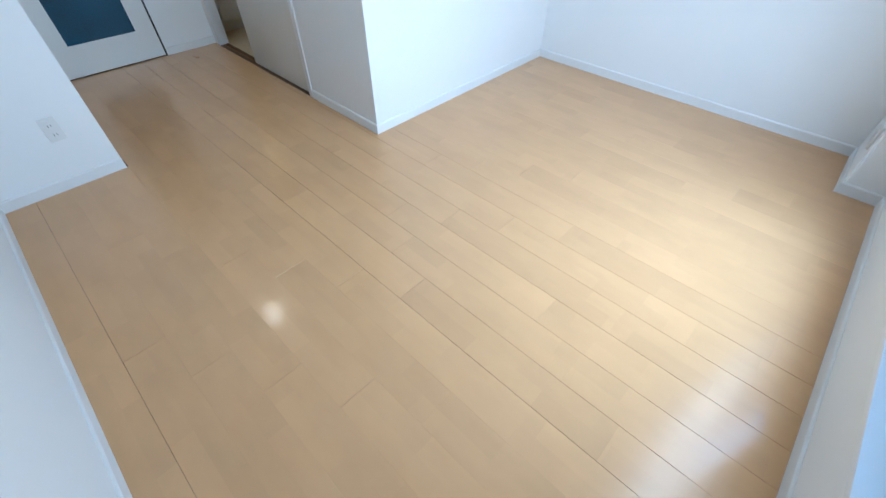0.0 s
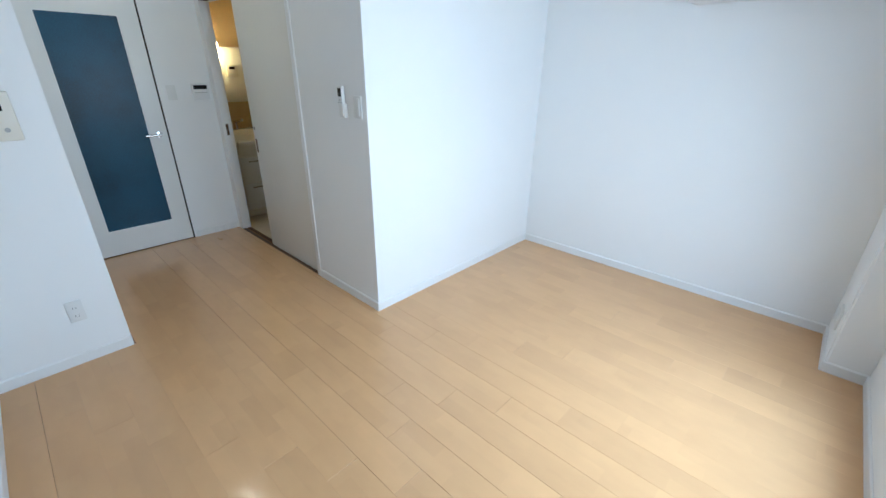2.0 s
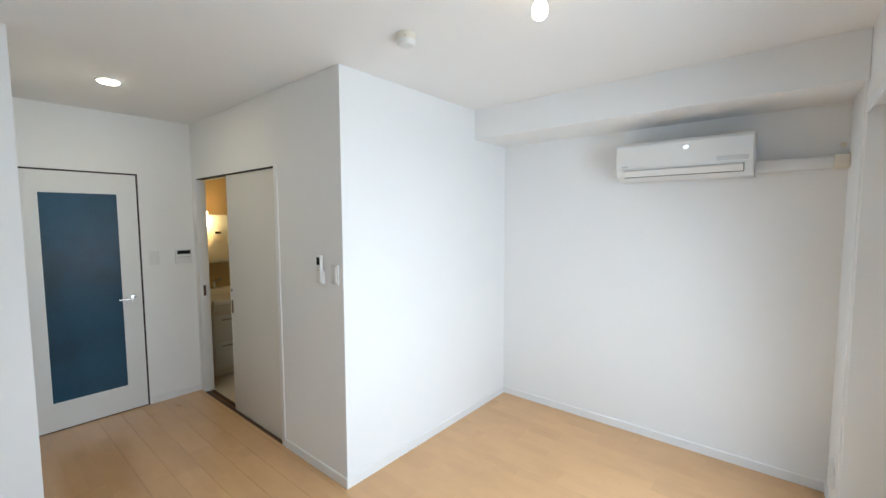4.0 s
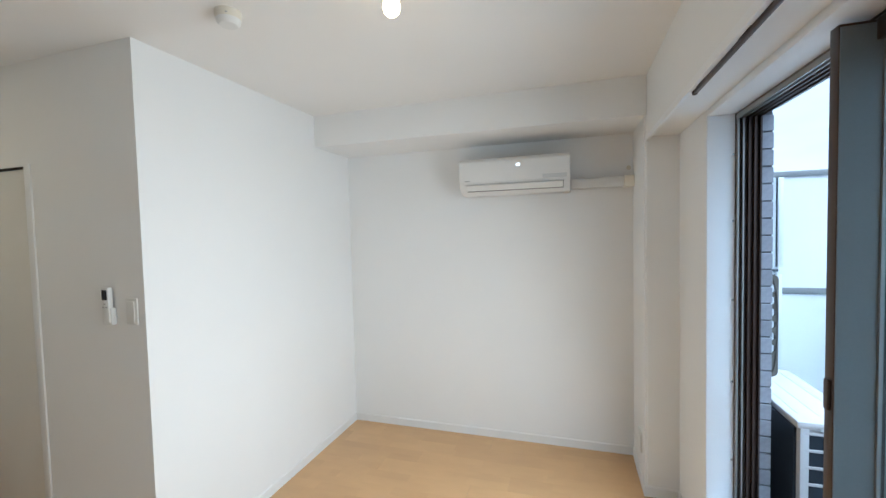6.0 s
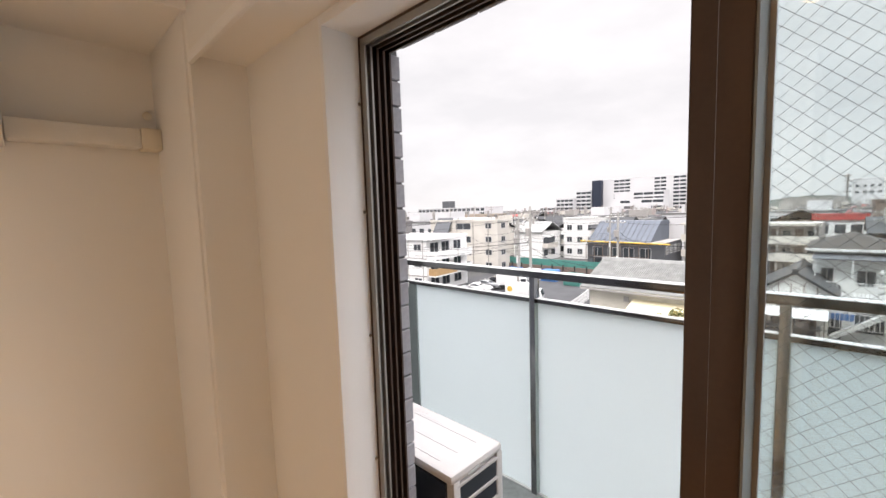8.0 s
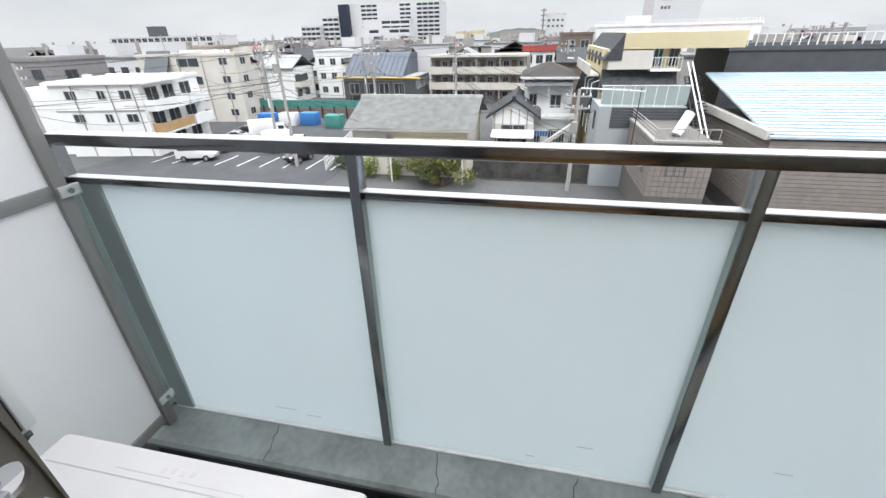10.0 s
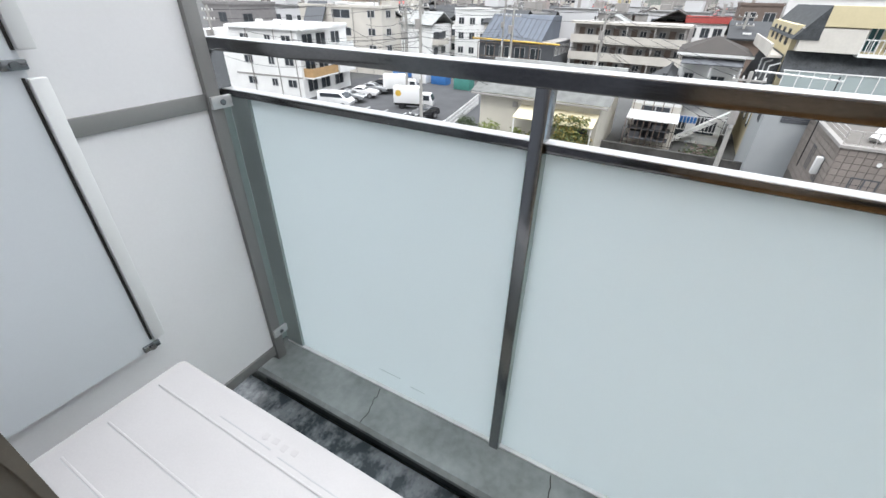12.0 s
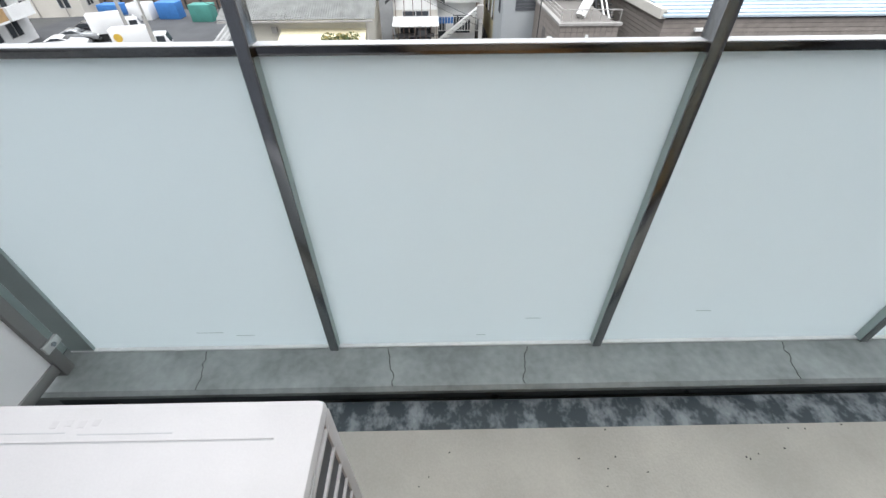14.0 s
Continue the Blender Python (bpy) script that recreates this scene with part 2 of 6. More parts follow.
M_ALU = mat("grey_aluminium", (0.34, 0.33, 0.31), 0.35, metal=0.6, var=0.06, scale=5)
M_STRIP = mat("pale_stile_end", (0.68, 0.70, 0.72), 0.6, var=0.05)
M_SIDE = mat("grey_stile_side", (0.20, 0.215, 0.22), 0.4, metal=0.2, var=0.05)
M_EDGE = mat("near_black_bronze", (0.022, 0.016, 0.013), 0.45, var=0.1)
M_BULB = mat("lit_bulb_glass", (1.0, 0.62, 0.28), 0.3, var=0.0, emit=7.5)
M_DOWN = mat("lit_downlight_lens", (1.0, 0.70, 0.38), 0.3, var=0.0, emit=36.0)
M_WASHLAMP = mat("lit_mirror_lamp", (1.0, 0.62, 0.20), 0.3, var=0.0, emit=8.5)
# opaque colour; its uneven tone imitates light behind the frosted glass
M_FROST = mat("frosted_door_glass", (0.012, 0.055, 0.105), 0.35, var=0.6, scale=1.1)
M_FROST.node_tree.nodes["Principled BSDF"].inputs["Specular IOR Level"].default_value = 0.3
M_CLEAR = mat("clear_window_glass", (0.89, 0.95, 0.955), 0.02, var=0.0, trans=1.0, rvar=0.0)
M_WIRE = mat("glass_wire", (0.20, 0.23, 0.24), 0.5, metal=0.5, var=0.1)
M_MIRROR = mat("mirror", (0.85, 0.85, 0.85), 0.02, metal=1.0, var=0.0, rvar=0.0)
M_BASIN = mat("white_basin", (0.80, 0.78, 0.72), 0.15, var=0.01)
M_VINYL = mat("cream_vinyl_floor", (0.60, 0.52, 0.38), 0.5, var=0.06, scale=6)
M_TILE = mat("grey_glazed_wall_tile", (0.30, 0.30, 0.33), 0.45, var=0.16, scale=14, bump=0.25, bscale=60, each=0.10)
M_GROUT = mat("tile_grout", (0.16, 0.16, 0.17), 0.9, var=0.1, scale=20)
M_KERB = mat("painted_concrete_kerb", (0.215, 0.232, 0.228), 0.42, var=0.28, scale=5, bump=0.12, bscale=40)
# the glass mirrored in the steel, as colour; glass scuffs share it
M_ENDPL = mat("grey_green_reflection_and_scuff", (0.36, 0.42, 0.41), 0.4, metal=0.2, var=0.06, scale=6)
M_DECK = mat("beige_balcony_coating", (0.30, 0.28, 0.245), 0.6, var=0.14, scale=4, bump=0.2, bscale=160)
M_GUTTER = mat("wet_grey_gutter", (0.065, 0.075, 0.082), 0.22, var=0.6, scale=24, bump=0.1, bscale=110, rvar=0.15, stretch=(0.6, 0.75, 1))
_r = [k for k in M_GUTTER.node_tree.nodes if k.bl_idname == "ShaderNodeValToRGB"][0].color_ramp
_r.elements[0].position, _r.elements[0].color = 0.60, (0.04, 0.05, 0.056, 1)
_r.elements[1].position, _r.elements[1].color = 0.80, (0.17, 0.185, 0.195, 1)
M_MILK = mat("frosted_balcony_glass", (0.72, 0.79, 0.81), 0.22, var=0.03, scale=1.2, rvar=0.05, coat=0.2)
# light passes through the etched glass
_n, _l = M_MILK.node_tree.nodes, M_MILK.node_tree.links
_t, _m = _n.new("ShaderNodeBsdfTranslucent"), _n.new("ShaderNodeMixShader")
_t.inputs[0].default_value = (0.90, 0.95, 0.955, 1)
_m.inputs[0].default_value = 0.68
_l.new(_n["Principled BSDF"].outputs[0], _m.inputs[1]); _l.new(_t.outputs[0], _m.inputs[2])
_l.new(_m.outputs[0], _n["Material Output"].inputs[0])
M_UNIT = mat("weathered_white_unit_paint", (0.475, 0.455, 0.448), 0.45, var=0.05, scale=6, bump=0.04, bscale=300)
M_FIN = mat("dark_fins", (0.010, 0.014, 0.022), 0.4, var=0.2)
M_BOARD = mat("off_white_partition_board", (0.83, 0.82, 0.815), 0.55, var=0.03, scale=2)
M_PFRAME = mat("grey_partition_frame", (0.25, 0.247, 0.24), 0.5, metal=0.3, var=0.05)
M_PANEL = mat("pale_blue_grey_panel", (0.70, 0.725, 0.74), 0.4, var=0.02)
M_TAUPE = mat("taupe_cast_aluminium", (0.17, 0.155, 0.13), 0.42, metal=0.4, var=0.08, scale=12, bump=0.08, bscale=300)
M_BLOCK = mat("pale_plastic_feet", (0.5, 0.5, 0.48), 0.7, var=0.1)

# ---------- room: x points out to the balcony, y along the window, floor at z 0 ----------
CEIL = 2.53
X_WIN, X_OUT = 0.985, 1.244
Y_S, Y_N = -0.028, 3.612
BX, BY = -1.45, 1.80
X_HALL, X_ENT = -2.205, -3.752
OY0, OY1, OZ0, OZ1 = 0.84, 2.65, 0.30, 2.162   # window opening

structure("wall_south", boxes((X_HALL, X_OUT, Y_S - 0.15, Y_S, 0, CEIL)), M_WALL, "plain white papered side wall of the room")
structure("wall_west", boxes((X_ENT - 0.12, X_HALL, Y_S - 0.15, 0.551, 0, CEIL)), M_WALL, "white papered wall end with intercom and socket")
structure("wall_entry", boxes((X_ENT - 0.12, X_ENT, 0.551, 0.592, 0, CEIL), (X_ENT - 0.12, X_ENT, 1.378, 1.80, 0, CEIL), (X_ENT - 0.12, X_ENT, 0.592, 1.378, 2.038, CEIL)), M_WALL, "white papered wall round the glazed hall door")
structure("wall_washroom", boxes((-2.205, BX, BY, BY + 0.13, 0, CEIL), (X_ENT - 0.12, -2.205, BY, BY + 0.13, 2.022, CEIL), (X_ENT - 0.12, -3.668, BY, BY + 0.075, 0, 2.022)), M_WALL, "white papered wall with the washroom's sliding door")
structure("wall_alcove", boxes((BX - 0.12, BX, BY + 0.13, Y_N, 0, CEIL)), M_WALL, "white papered side wall of the alcove")
structure("wall_north", boxes((-4.5, X_OUT, Y_N, Y_N + 0.15, 0, CEIL)), M_WALL, "white papered wall with the air conditioner")
col = boxes((0.80, X_WIN, 3.143, Y_N, 0, CEIL))
bmesh.ops.bevel(col, geom=[e for e in col.edges if all(abs(v.co.x - 0.80) < 1e-4 and abs(v.co.y - 3.143) < 1e-4 for v in e.verts)], offset=0.012, segments=3, affect="EDGES")
structure("column", col, M_WALL, "white papered corner column beside the window", "column")
structure("wall_window", boxes((X_WIN, 1.19, Y_S - 0.15, OY0, -0.3, 3.3), (X_WIN, 1.19, OY1, 3.76, -0.3, 3.3), (X_WIN, 1.19, OY0, OY1, -0.3, OZ0), (X_WIN, 1.19, OY0, OY1, OZ1, 3.3)), M_WALL, "white papered window wall with a low upstand")
structure("ceiling", boxes((-4.6, X_WIN, Y_S - 0.15, Y_N + 0.15, CEIL, CEIL + 0.2)), M_CEIL, "plain white papered ceiling", "ceiling")
structure("ceiling_beam", boxes((BX, 0.81, 3.132, Y_N, 2.298, CEIL)), M_WALL, "white papered beam above the air conditioner", "beam")
structure("window_soffit", boxes((0.812, X_WIN, Y_S, 3.143, 2.172, CEIL)), M_WALL, "white papered soffit above the window", "soffit")
structure("soffit_edge_trim", boxes((0.804, 0.818, Y_S, 3.140, 2.142, 2.1745), bevel=0.002), M_CASING, "thin white edge strip under the soffit", "trim")
structure("floor", boxes((-4.6, X_WIN, Y_S - 0.15, Y_N, -0.12, -0.012)), M_SUB, "pale maple plank floor", "floor")
bpy.data.objects["floor"]["category"] = "floor"


def baseboard(a, b, axis, side, name="baseboard"):
    """A 60 mm skirting with a rounded top along a wall: from a to b on axis; side: (place, direction)."""
    p, d = side
    t, h = 0.009, 0.062
    outline = [(p, 0), (p + d * t, 0), (p + d * t, h - 0.006), (p + d * 0.004, h), (p, h)]
    return structure(name, prism(outline, a, b, "Y" if axis == "y" else "X"), M_TRIM, "low off-white skirting board", "baseboard")


baseboard(X_HALL + 0.009, X_WIN - 0.009, "x", (Y_S, 1))
baseboard(Y_S, 0.551, "y", (X_HALL, 1))
baseboard(-2.165, BX, "x", (BY, -1))
baseboard(BY - 0.009, Y_N - 0.009, "y", (BX, 1))
baseboard(BX, 0.80, "x", (Y_N, -1))
baseboard(3.143 - 0.009, Y_N - 0.009, "y", (0.80, -1))
baseboard(0.80, X_WIN, "x", (3.143, -1))
baseboard(Y_S + 0.009, 3.134, "y", (X_WIN, -1))
baseboard(1.395, BY, "y", (X_ENT, 1))

# ---------- hall door with frosted glass ----------
d = thing("door_1", (X_ENT, 1.02, 0), "white hall door with a tall frosted blue glass panel, closed", "door")
d["kind"] = "structure"
dy0, dy1, dz1 = 0.606, 1.366, 2.026
gx0, gx1, gz0, gz1 = 0.752, 1.237, 0.216, 1.866
part("door_frame", boxes((X_ENT - 0.1, X_ENT + 0.004, 0.592, 0.602, 0, 2.038), (X_ENT - 0.1, X_ENT + 0.004, 1.370, 1.378, 0, 2.038), (X_ENT - 0.1, X_ENT + 0.004, 0.602, 1.370, 2.030, 2.038)), M_GAP, d, "thin dark shadow gap of the door frame")
part("door_leaf", boxes((X_ENT - 0.036, X_ENT, dy0, gx0, 0.008, dz1), (X_ENT - 0.036, X_ENT, gx1, dy1, 0.008, dz1), (X_ENT - 0.036, X_ENT, gx0, gx1, 0.008, gz0), (X_ENT - 0.036, X_ENT, gx0, gx1, gz1, dz1)), M_DOOR, d)
part("glass_panel", boxes((X_ENT - 0.022, X_ENT - 0.012, gx0, gx1, gz0, gz1)), M_FROST, d, "dark blue frosted glass, light behind it mottled into the colour")
part("glazing_bead", boxes((X_ENT - 0.012, X_ENT - 0.004, gx0, gx0 + 0.006, gz0, gz1), (X_ENT - 0.012, X_ENT - 0.004, gx1 - 0.006, gx1, gz0, gz1), (X_ENT - 0.012, X_ENT - 0.004, gx0 + 0.006, gx1 - 0.006, gz0, gz0 + 0.006), (X_ENT - 0.012, X_ENT - 0.004, gx0 + 0.006, gx1 - 0.006, gz1 - 0.006, gz1)), M_TRIM, d)
hd = part("handle", lathe([(0.024, 0), (0.024, 0.006), (0.010, 0.008), (0.010, 0.045)], (X_ENT, 1.306, 0.975), "X"), M_CHROME, d, "chrome lever handle")
part("lever", tubes(((X_ENT + 0.045, 1.314, 0.975), (X_ENT + 0.045, 1.195, 0.975), 0.009)), M_CHROME, hd)
structure("hall_beyond", boxes((-5.4, -5.3, 0.2, 1.9, -0.01, 2.6), (-5.3, X_ENT - 0.12, 0.2, 0.3, -0.01, 2.6), (-5.3, X_ENT - 0.12, 1.72, 1.80, -0.01, 2.6), (-5.3, X_ENT - 0.12, 0.3, 1.72, -0.02, -0.01), (-5.3, X_ENT - 0.12, 0.3, 1.72, 2.5, 2.6)), M_WALL, "unlit hall behind the glazed door", "hall")

# ---------- washroom sliding door ----------
s = thing("sliding_door", (-2.62, BY + 0.03, 0), "cream flush sliding door standing half open", "door")
s["kind"] = "structure"
leaf = part("door_leaf", boxes((-3.045, -2.216, BY + 0.016, BY + 0.046, 0.008, 2.012), bevel=0.002), M_SLIDE, s)
part("finger_pull", boxes((-3.022, -3.002, BY + 0.011, BY + 0.017, 0.86, 0.97), bevel=0.002), M_TRACK, leaf, "narrow dark metal finger pull")
part("lock", lathe([(0.013, 0), (0.013, 0.004), (0.009, 0.006)], (-3.012, BY + 0.0165, 1.055), "Y"), M_ALU, leaf, "small round metal lock")
bpy.data.objects["lock"].location = (0, -0.006, 0)
part("door_frame", boxes((-2.216, -2.172, BY - 0.008, BY + 0.10, 0, 2.03), (-3.668, -3.645, BY - 0.006, BY + 0.078, 0, 2.022), bevel=0.002), M_TRIM, s, "thin off-white jambs")
part("head_track", boxes((-3.645, -2.216, BY + 0.004, BY + 0.06, 2.014, 2.022)), M_GAP, s, "dark head track")
part("strike_plate", boxes((-3.6455, -3.643, BY + 0.02, BY + 0.042, 0.93, 1.03)), M_TRACK, s)
part("floor_track", boxes((-3.645, -2.216, BY - 0.004, BY + 0.02, -0.002, 0.004), (-3.645, -2.216, BY + 0.045, BY + 0.07, -0.002, 0.004)), M_TRACK, s, "brown sill with a sunk rail")

# washroom seen through the gap
structure("washroom_wall", boxes((-4.60, -4.45, BY + 0.13, Y_N, 0, CEIL), (-4.45, X_ENT - 0.12, BY + 0.05, BY + 0.13, 0, CEIL)), mat("cream_washroom_paper", (0.68, 0.52, 0.26), 0.8, var=0.02, bump=0.15, bscale=300), "cream washroom wall behind the basin")
structure("washroom_floor", boxes((-4.45, BX - 0.12, BY + 0.07, Y_N, -0.012, 0.0)), M_VINYL, "cream vinyl washroom floor", "floor")
v = thing("washbasin_cabinet", (-4.15, 2.3, 0), "cream washbasin cabinet with two drawers and a white bowl", "washstand")
part("body", boxes((-4.448, -3.93, 1.99, 2.66, 0.08, 0.66), bevel=0.003), M_SLIDE, v)
part("plinth", boxes((-4.448, -3.97, 2.0, 2.65, 0, 0.08)), M_CREAM, v)
for z0, z1 in ((0.10, 0.37), (0.38, 0.645)):
    dr = part("drawer", boxes((-3.93, -3.912, 1.995, 2.655, z0, z1), bevel=0.003), M_DOOR, v)
    part("handle", boxes((-3.912, -3.892, 2.07, 2.24, z1 - 0.045, z1 - 0.035), bevel=0.002), M_ALU, dr, "slim metal bar handle")
part("basin", prism([(-4.448, 0.66), (-3.93, 0.66), (-3.86, 0.78), (-3.86, 0.82), (-3.90, 0.825), (-3.96, 0.74), (-4.25, 0.72), (-4.32, 0.82), (-4.32, 0.88), (-4.448, 0.88)], 1.985, 2.665, "Y", bevel=0.008), M_BASIN, v, "white moulded basin")
part("tap", tubes(((-4.36, 2.18, 0.88), (-4.36, 2.18, 0.98), 0.02), ((-4.36, 2.18, 0.96), (-4.22, 2.2, 0.99), 0.014)), M_CHROME, v, "chrome mixer tap")
mc = thing("mirror_cabinet", (-4.38, 2.3, 1.17), "cream mirror cabinet with a warm lamp on top", "mirror cabinet")
part("body", boxes((-4.448, -4.30, 2.03, 2.66, 1.17, 1.70), bevel=0.003), M_SLIDE, mc)
part("mirror_pane", boxes((-4.30, -4.292, 2.035, 2.09, 1.18, 1.69)), M_MIRROR, mc, "narrow mirror pane")
part("side_door", boxes((-4.30, -4.285, 2.094, 2.655, 1.18, 1.69), bevel=0.002), M_SLIDE, mc)
part("lamp_arm", boxes((-4.31, -4.17, 2.03, 2.06, 1.735, 1.75)), M_CHROME, mc, "short chrome lamp arm")
part("lamp_tube", tubes(((-4.20, 2.03, 1.58), (-4.20, 2.03, 1.735), 0.056), n=20), M_WASHLAMP, mc, "lit frosted lamp glass")
hc = thing("water_heater_control", (-4.28, 2.2, 1.43), "small ivory control panel on the cabinet door", "control panel")
part("case", boxes((-4.285, -4.272, 2.16, 2.27, 1.42, 1.53), bevel=0.003), M_CREAM, hc)
part("display", boxes((-4.272, -4.270, 2.185, 2.245, 1.49, 1.515)), M_SCREEN, hc)

# ---------- window ----------
w = thing("window_1", (1.09, 1.74, OZ0), "wide bronze sliding balcony window, slid open, with wired glass", "window")
w["kind"] = "structure"
part("window_casing", boxes((X_WIN - 0.004, 1.092, OY1 - 0.018, OY1, OZ0, OZ1), (X_WIN - 0.004, 1.092, OY0, OY0 + 0.018, OZ0, OZ1), (X_WIN - 0.004, 1.092, OY0 + 0.018, OY1 - 0.018, OZ1 - 0.022, OZ1), (X_WIN - 0.006, 1.092, OY0 + 0.018, OY1 - 0.018, OZ0 - 0.004, OZ0 + 0.02), bevel=0.0015), M_CASING, w, "white window lining")
jy, hz, sz = OY1 - 0.018, OZ1 - 0.022, OZ0 + 0.02
part("window_frame", boxes((1.092, 1.19, jy - 0.006, jy + 0.018, sz, OZ1), (1.092, 1.19, OY0, OY0 + 0.024, sz, OZ1), (1.092, 1.19, OY0 + 0.024, jy - 0.006, hz - 0.006, OZ1), (1.092, 1.19, OY0 + 0.024, jy - 0.006, OZ0, sz + 0.006)), M_BRONZE, w, "dark bronze frame")
for x in (1.096, 1.116, 1.138, 1.160, 1.182):
    part("track", boxes((x - 0.003, x + 0.003, jy - 0.026, jy - 0.006, sz + 0.02, hz - 0.02), (x - 0.003, x + 0.003, OY0 + 0.03, jy - 0.006, sz + 0.006, sz + 0.02), (x - 0.003, x + 0.003, OY0 + 0.03, jy - 0.006, hz - 0.026, hz - 0.006)), M_ALU if x < 1.12 else M_BRONZE, w, "raised track rib")


def sash(x0, x1, y0, y1, stile_depth, wired=True):
    sh = part("sash", boxes((x0, x1, y0, y0 + 0.045, sz + 0.022, hz - 0.012), (x1 - stile_depth, x1, y1 - 0.037, y1, sz + 0.022, hz - 0.012), (x0, x1, y0 + 0.045, y1 - 0.037, sz + 0.022, sz + 0.085), (x0, x1, y0 + 0.045, y1 - 0.037, hz - 0.062, hz - 0.012), bevel=0.002), M_BRONZE, w)
    gx = (x0 + x1) / 2 + 0.006
    ga, gb, gc, ge = y0 + 0.045, y1 - 0.037, sz + 0.085, hz - 0.062
    part("gasket", boxes((gx - 0.006, gx + 0.006, gb - 0.010, gb, gc, ge), (gx - 0.006, gx + 0.006, ga, ga + 0.008, gc, ge), (gx - 0.006, gx + 0.006, ga + 0.008, gb - 0.010, gc, gc + 0.008), (gx - 0.006, gx + 0.006, ga + 0.008, gb - 0.010, ge - 0.008, ge)), M_ALU, sh, "grey glazing gasket")
    pane = part("pane", boxes((gx - 0.003, gx + 0.003, ga + 0.006, gb - 0.008, gc + 0.006, ge - 0.006)), M_CLEAR, sh, "clear wired glass")
    pane.visible_shadow = False
    if not wired:
        return sh
    # diamond wire in the glass
    bm = bmesh.new()
    for sgn in (1, -1):
        t, k = math.tan(radians(42)) * sgn, 0
        span = abs(t) * (gb - ga)
        z = gc - span
        while z < ge + span:
            a, b = [ga + 0.006, z], [gb - 0.008, z + t * (gb - ga)]
            if a[1] > b[1]:
                a, b = b, a
            if b[1] > gc and a[1] < ge:
                for lim in (gc + 0.006, ge - 0.006):
                    for p, q in ((a, b), (b, a)):
                        if (p[1] < lim) == (lim < (gc + ge) / 2) and p[1] != q[1] and (p[1] - lim) * (q[1] - lim) < 0:
                            f = (lim - p[1]) / (q[1] - p[1])
                            p[0], p[1] = p[0] + f * (q[0] - p[0]), lim
                if b[1] - a[1] > 0.01 and a[1] >= gc and b[1] <= ge:
                    tube(bm, (gx - 0.0045, *a), (gx - 0.0045, *b), 0.0003, n=4)
            z += 0.024
    wire = part("wire_mesh", bm, M_WIRE, sh, "fine diamond wire", smooth=False)
    wire["kind"] = "stuff"
    wire.visible_shadow = False
    return sh


s1 = sash(1.086, 1.112, 0.862, 1.772, 0.098, False)
part("cover_plate", boxes((1.016, 1.112, 1.7315, 1.7345, sz + 0.03, hz - 0.02)), M_SIDE, s1, "grey side of the stile")
part("crescent_latch", boxes((1.006, 1.0145, 1.742, 1.762, 1.16, 1.24), bevel=0.003), M_BRONZE, s1)
sash(1.134, 1.162, 0.90, 1.824, 0.028)
part("weather_strip", boxes((1.1122, 1.1338, 1.752, 1.787, sz + 0.03, hz - 0.02)), M_EDGE, w, "dark weather strip")
part("meeting_stile", boxes((1.114, 1.1338, 1.787, 1.8235, sz + 0.03, hz - 0.02)), M_BRONZE, w, "dark overlap of the sashes")
# pale plate gives the bronze stile's end face its lit tone by colour
part("edge_cover", boxes((1.024, 1.090, 1.772, 1.7735, sz + 0.03, hz - 0.02)), M_STRIP, s1, "added pale plate, the stile end's lit look in its colour")
part("screen_frame", boxes((1.1635, 1.188, 1.790, 1.838, sz + 0.02, hz - 0.012), bevel=0.002), M_BRONZE, w, "edge of the insect screen")
part("lock_pin", boxes((1.130, 1.1345, 1.809, 1.821, 1.17, 1.26), bevel=0.001), M_ALU, w)
for z in (0.55, 0.92, 1.30, 1.66, 1.96):
    sc = part("screw", lathe([(0.005, 0), (0.005, 0.0015), (0.003, 0.0025)], (1.085, jy, z), "Y", n=10), M_CHROME, w)
    sc.location = (0, -0.0025, 0)

rl = thing("curtain_rail", (0.838, 1.25, 2.13), "slim dark curtain rail under the soffit", "curtain rail")
part("rail", boxes((0.821, 0.835, 0.35, 2.22, 2.132, 2.146), bevel=0.003), M_BRONZE, rl)
for y in (0.45, 1.05, 1.78, 2.17):
    part("bracket", boxes((0.820, 0.848, y - 0.012, y + 0.012, 2.146, 2.1715), bevel=0.002), M_BRONZE, rl)
for y in (2.22, 0.35):
    part("end_cap", lathe([(0.009, -0.01), (0.011, 0), (0.008, 0.012)], (0.828, y, 2.139), "Y", n=14), M_BRONZE, rl)

# ---------- air conditioner, duct, lamp, alarm, downlight ----------
ax0, ax1 = -0.391, 0.381
ac = thing("air_conditioner", (0, 3.5, 1.90), "white wall-mounted air conditioner with a blinking status lamp", "air conditioner")
part("body", prism([(3.606, 1.905), (3.44, 1.905), (3.385, 1.935), (3.357, 1.985), (3.352, 2.130), (3.372, 2.158), (3.606, 2.158)], ax0, ax1, "X", bevel=0.006), M_ABS, ac)
part("front_panel", prism([(3.362, 1.99), (3.350, 1.99), (3.345, 2.132), (3.358, 2.150), (3.372, 2.150)], ax0 + 0.004, ax1 - 0.004, "X", bevel=0.002), M_ABS, ac)
part("louvre", prism([(3.385, 1.932), (3.352, 1.970), (3.349, 1.966), (3.380, 1.928)], ax0 + 0.055, ax1 - 0.045, "X"), M_ABS, ac, "closed white louvre blade")
part("louvre_gap", boxes((ax0 + 0.045, ax1 - 0.040, 3.3535, 3.356, 1.9735, 1.9745), (ax0 + 0.055, ax1 - 0.045, 3.378, 3.386, 1.9260, 1.9295), (ax1 - 0.046, ax1 - 0.0435, 3.350, 3.384, 1.932, 1.972)), M_BLACK, ac, "thin dark gap round the louvre")
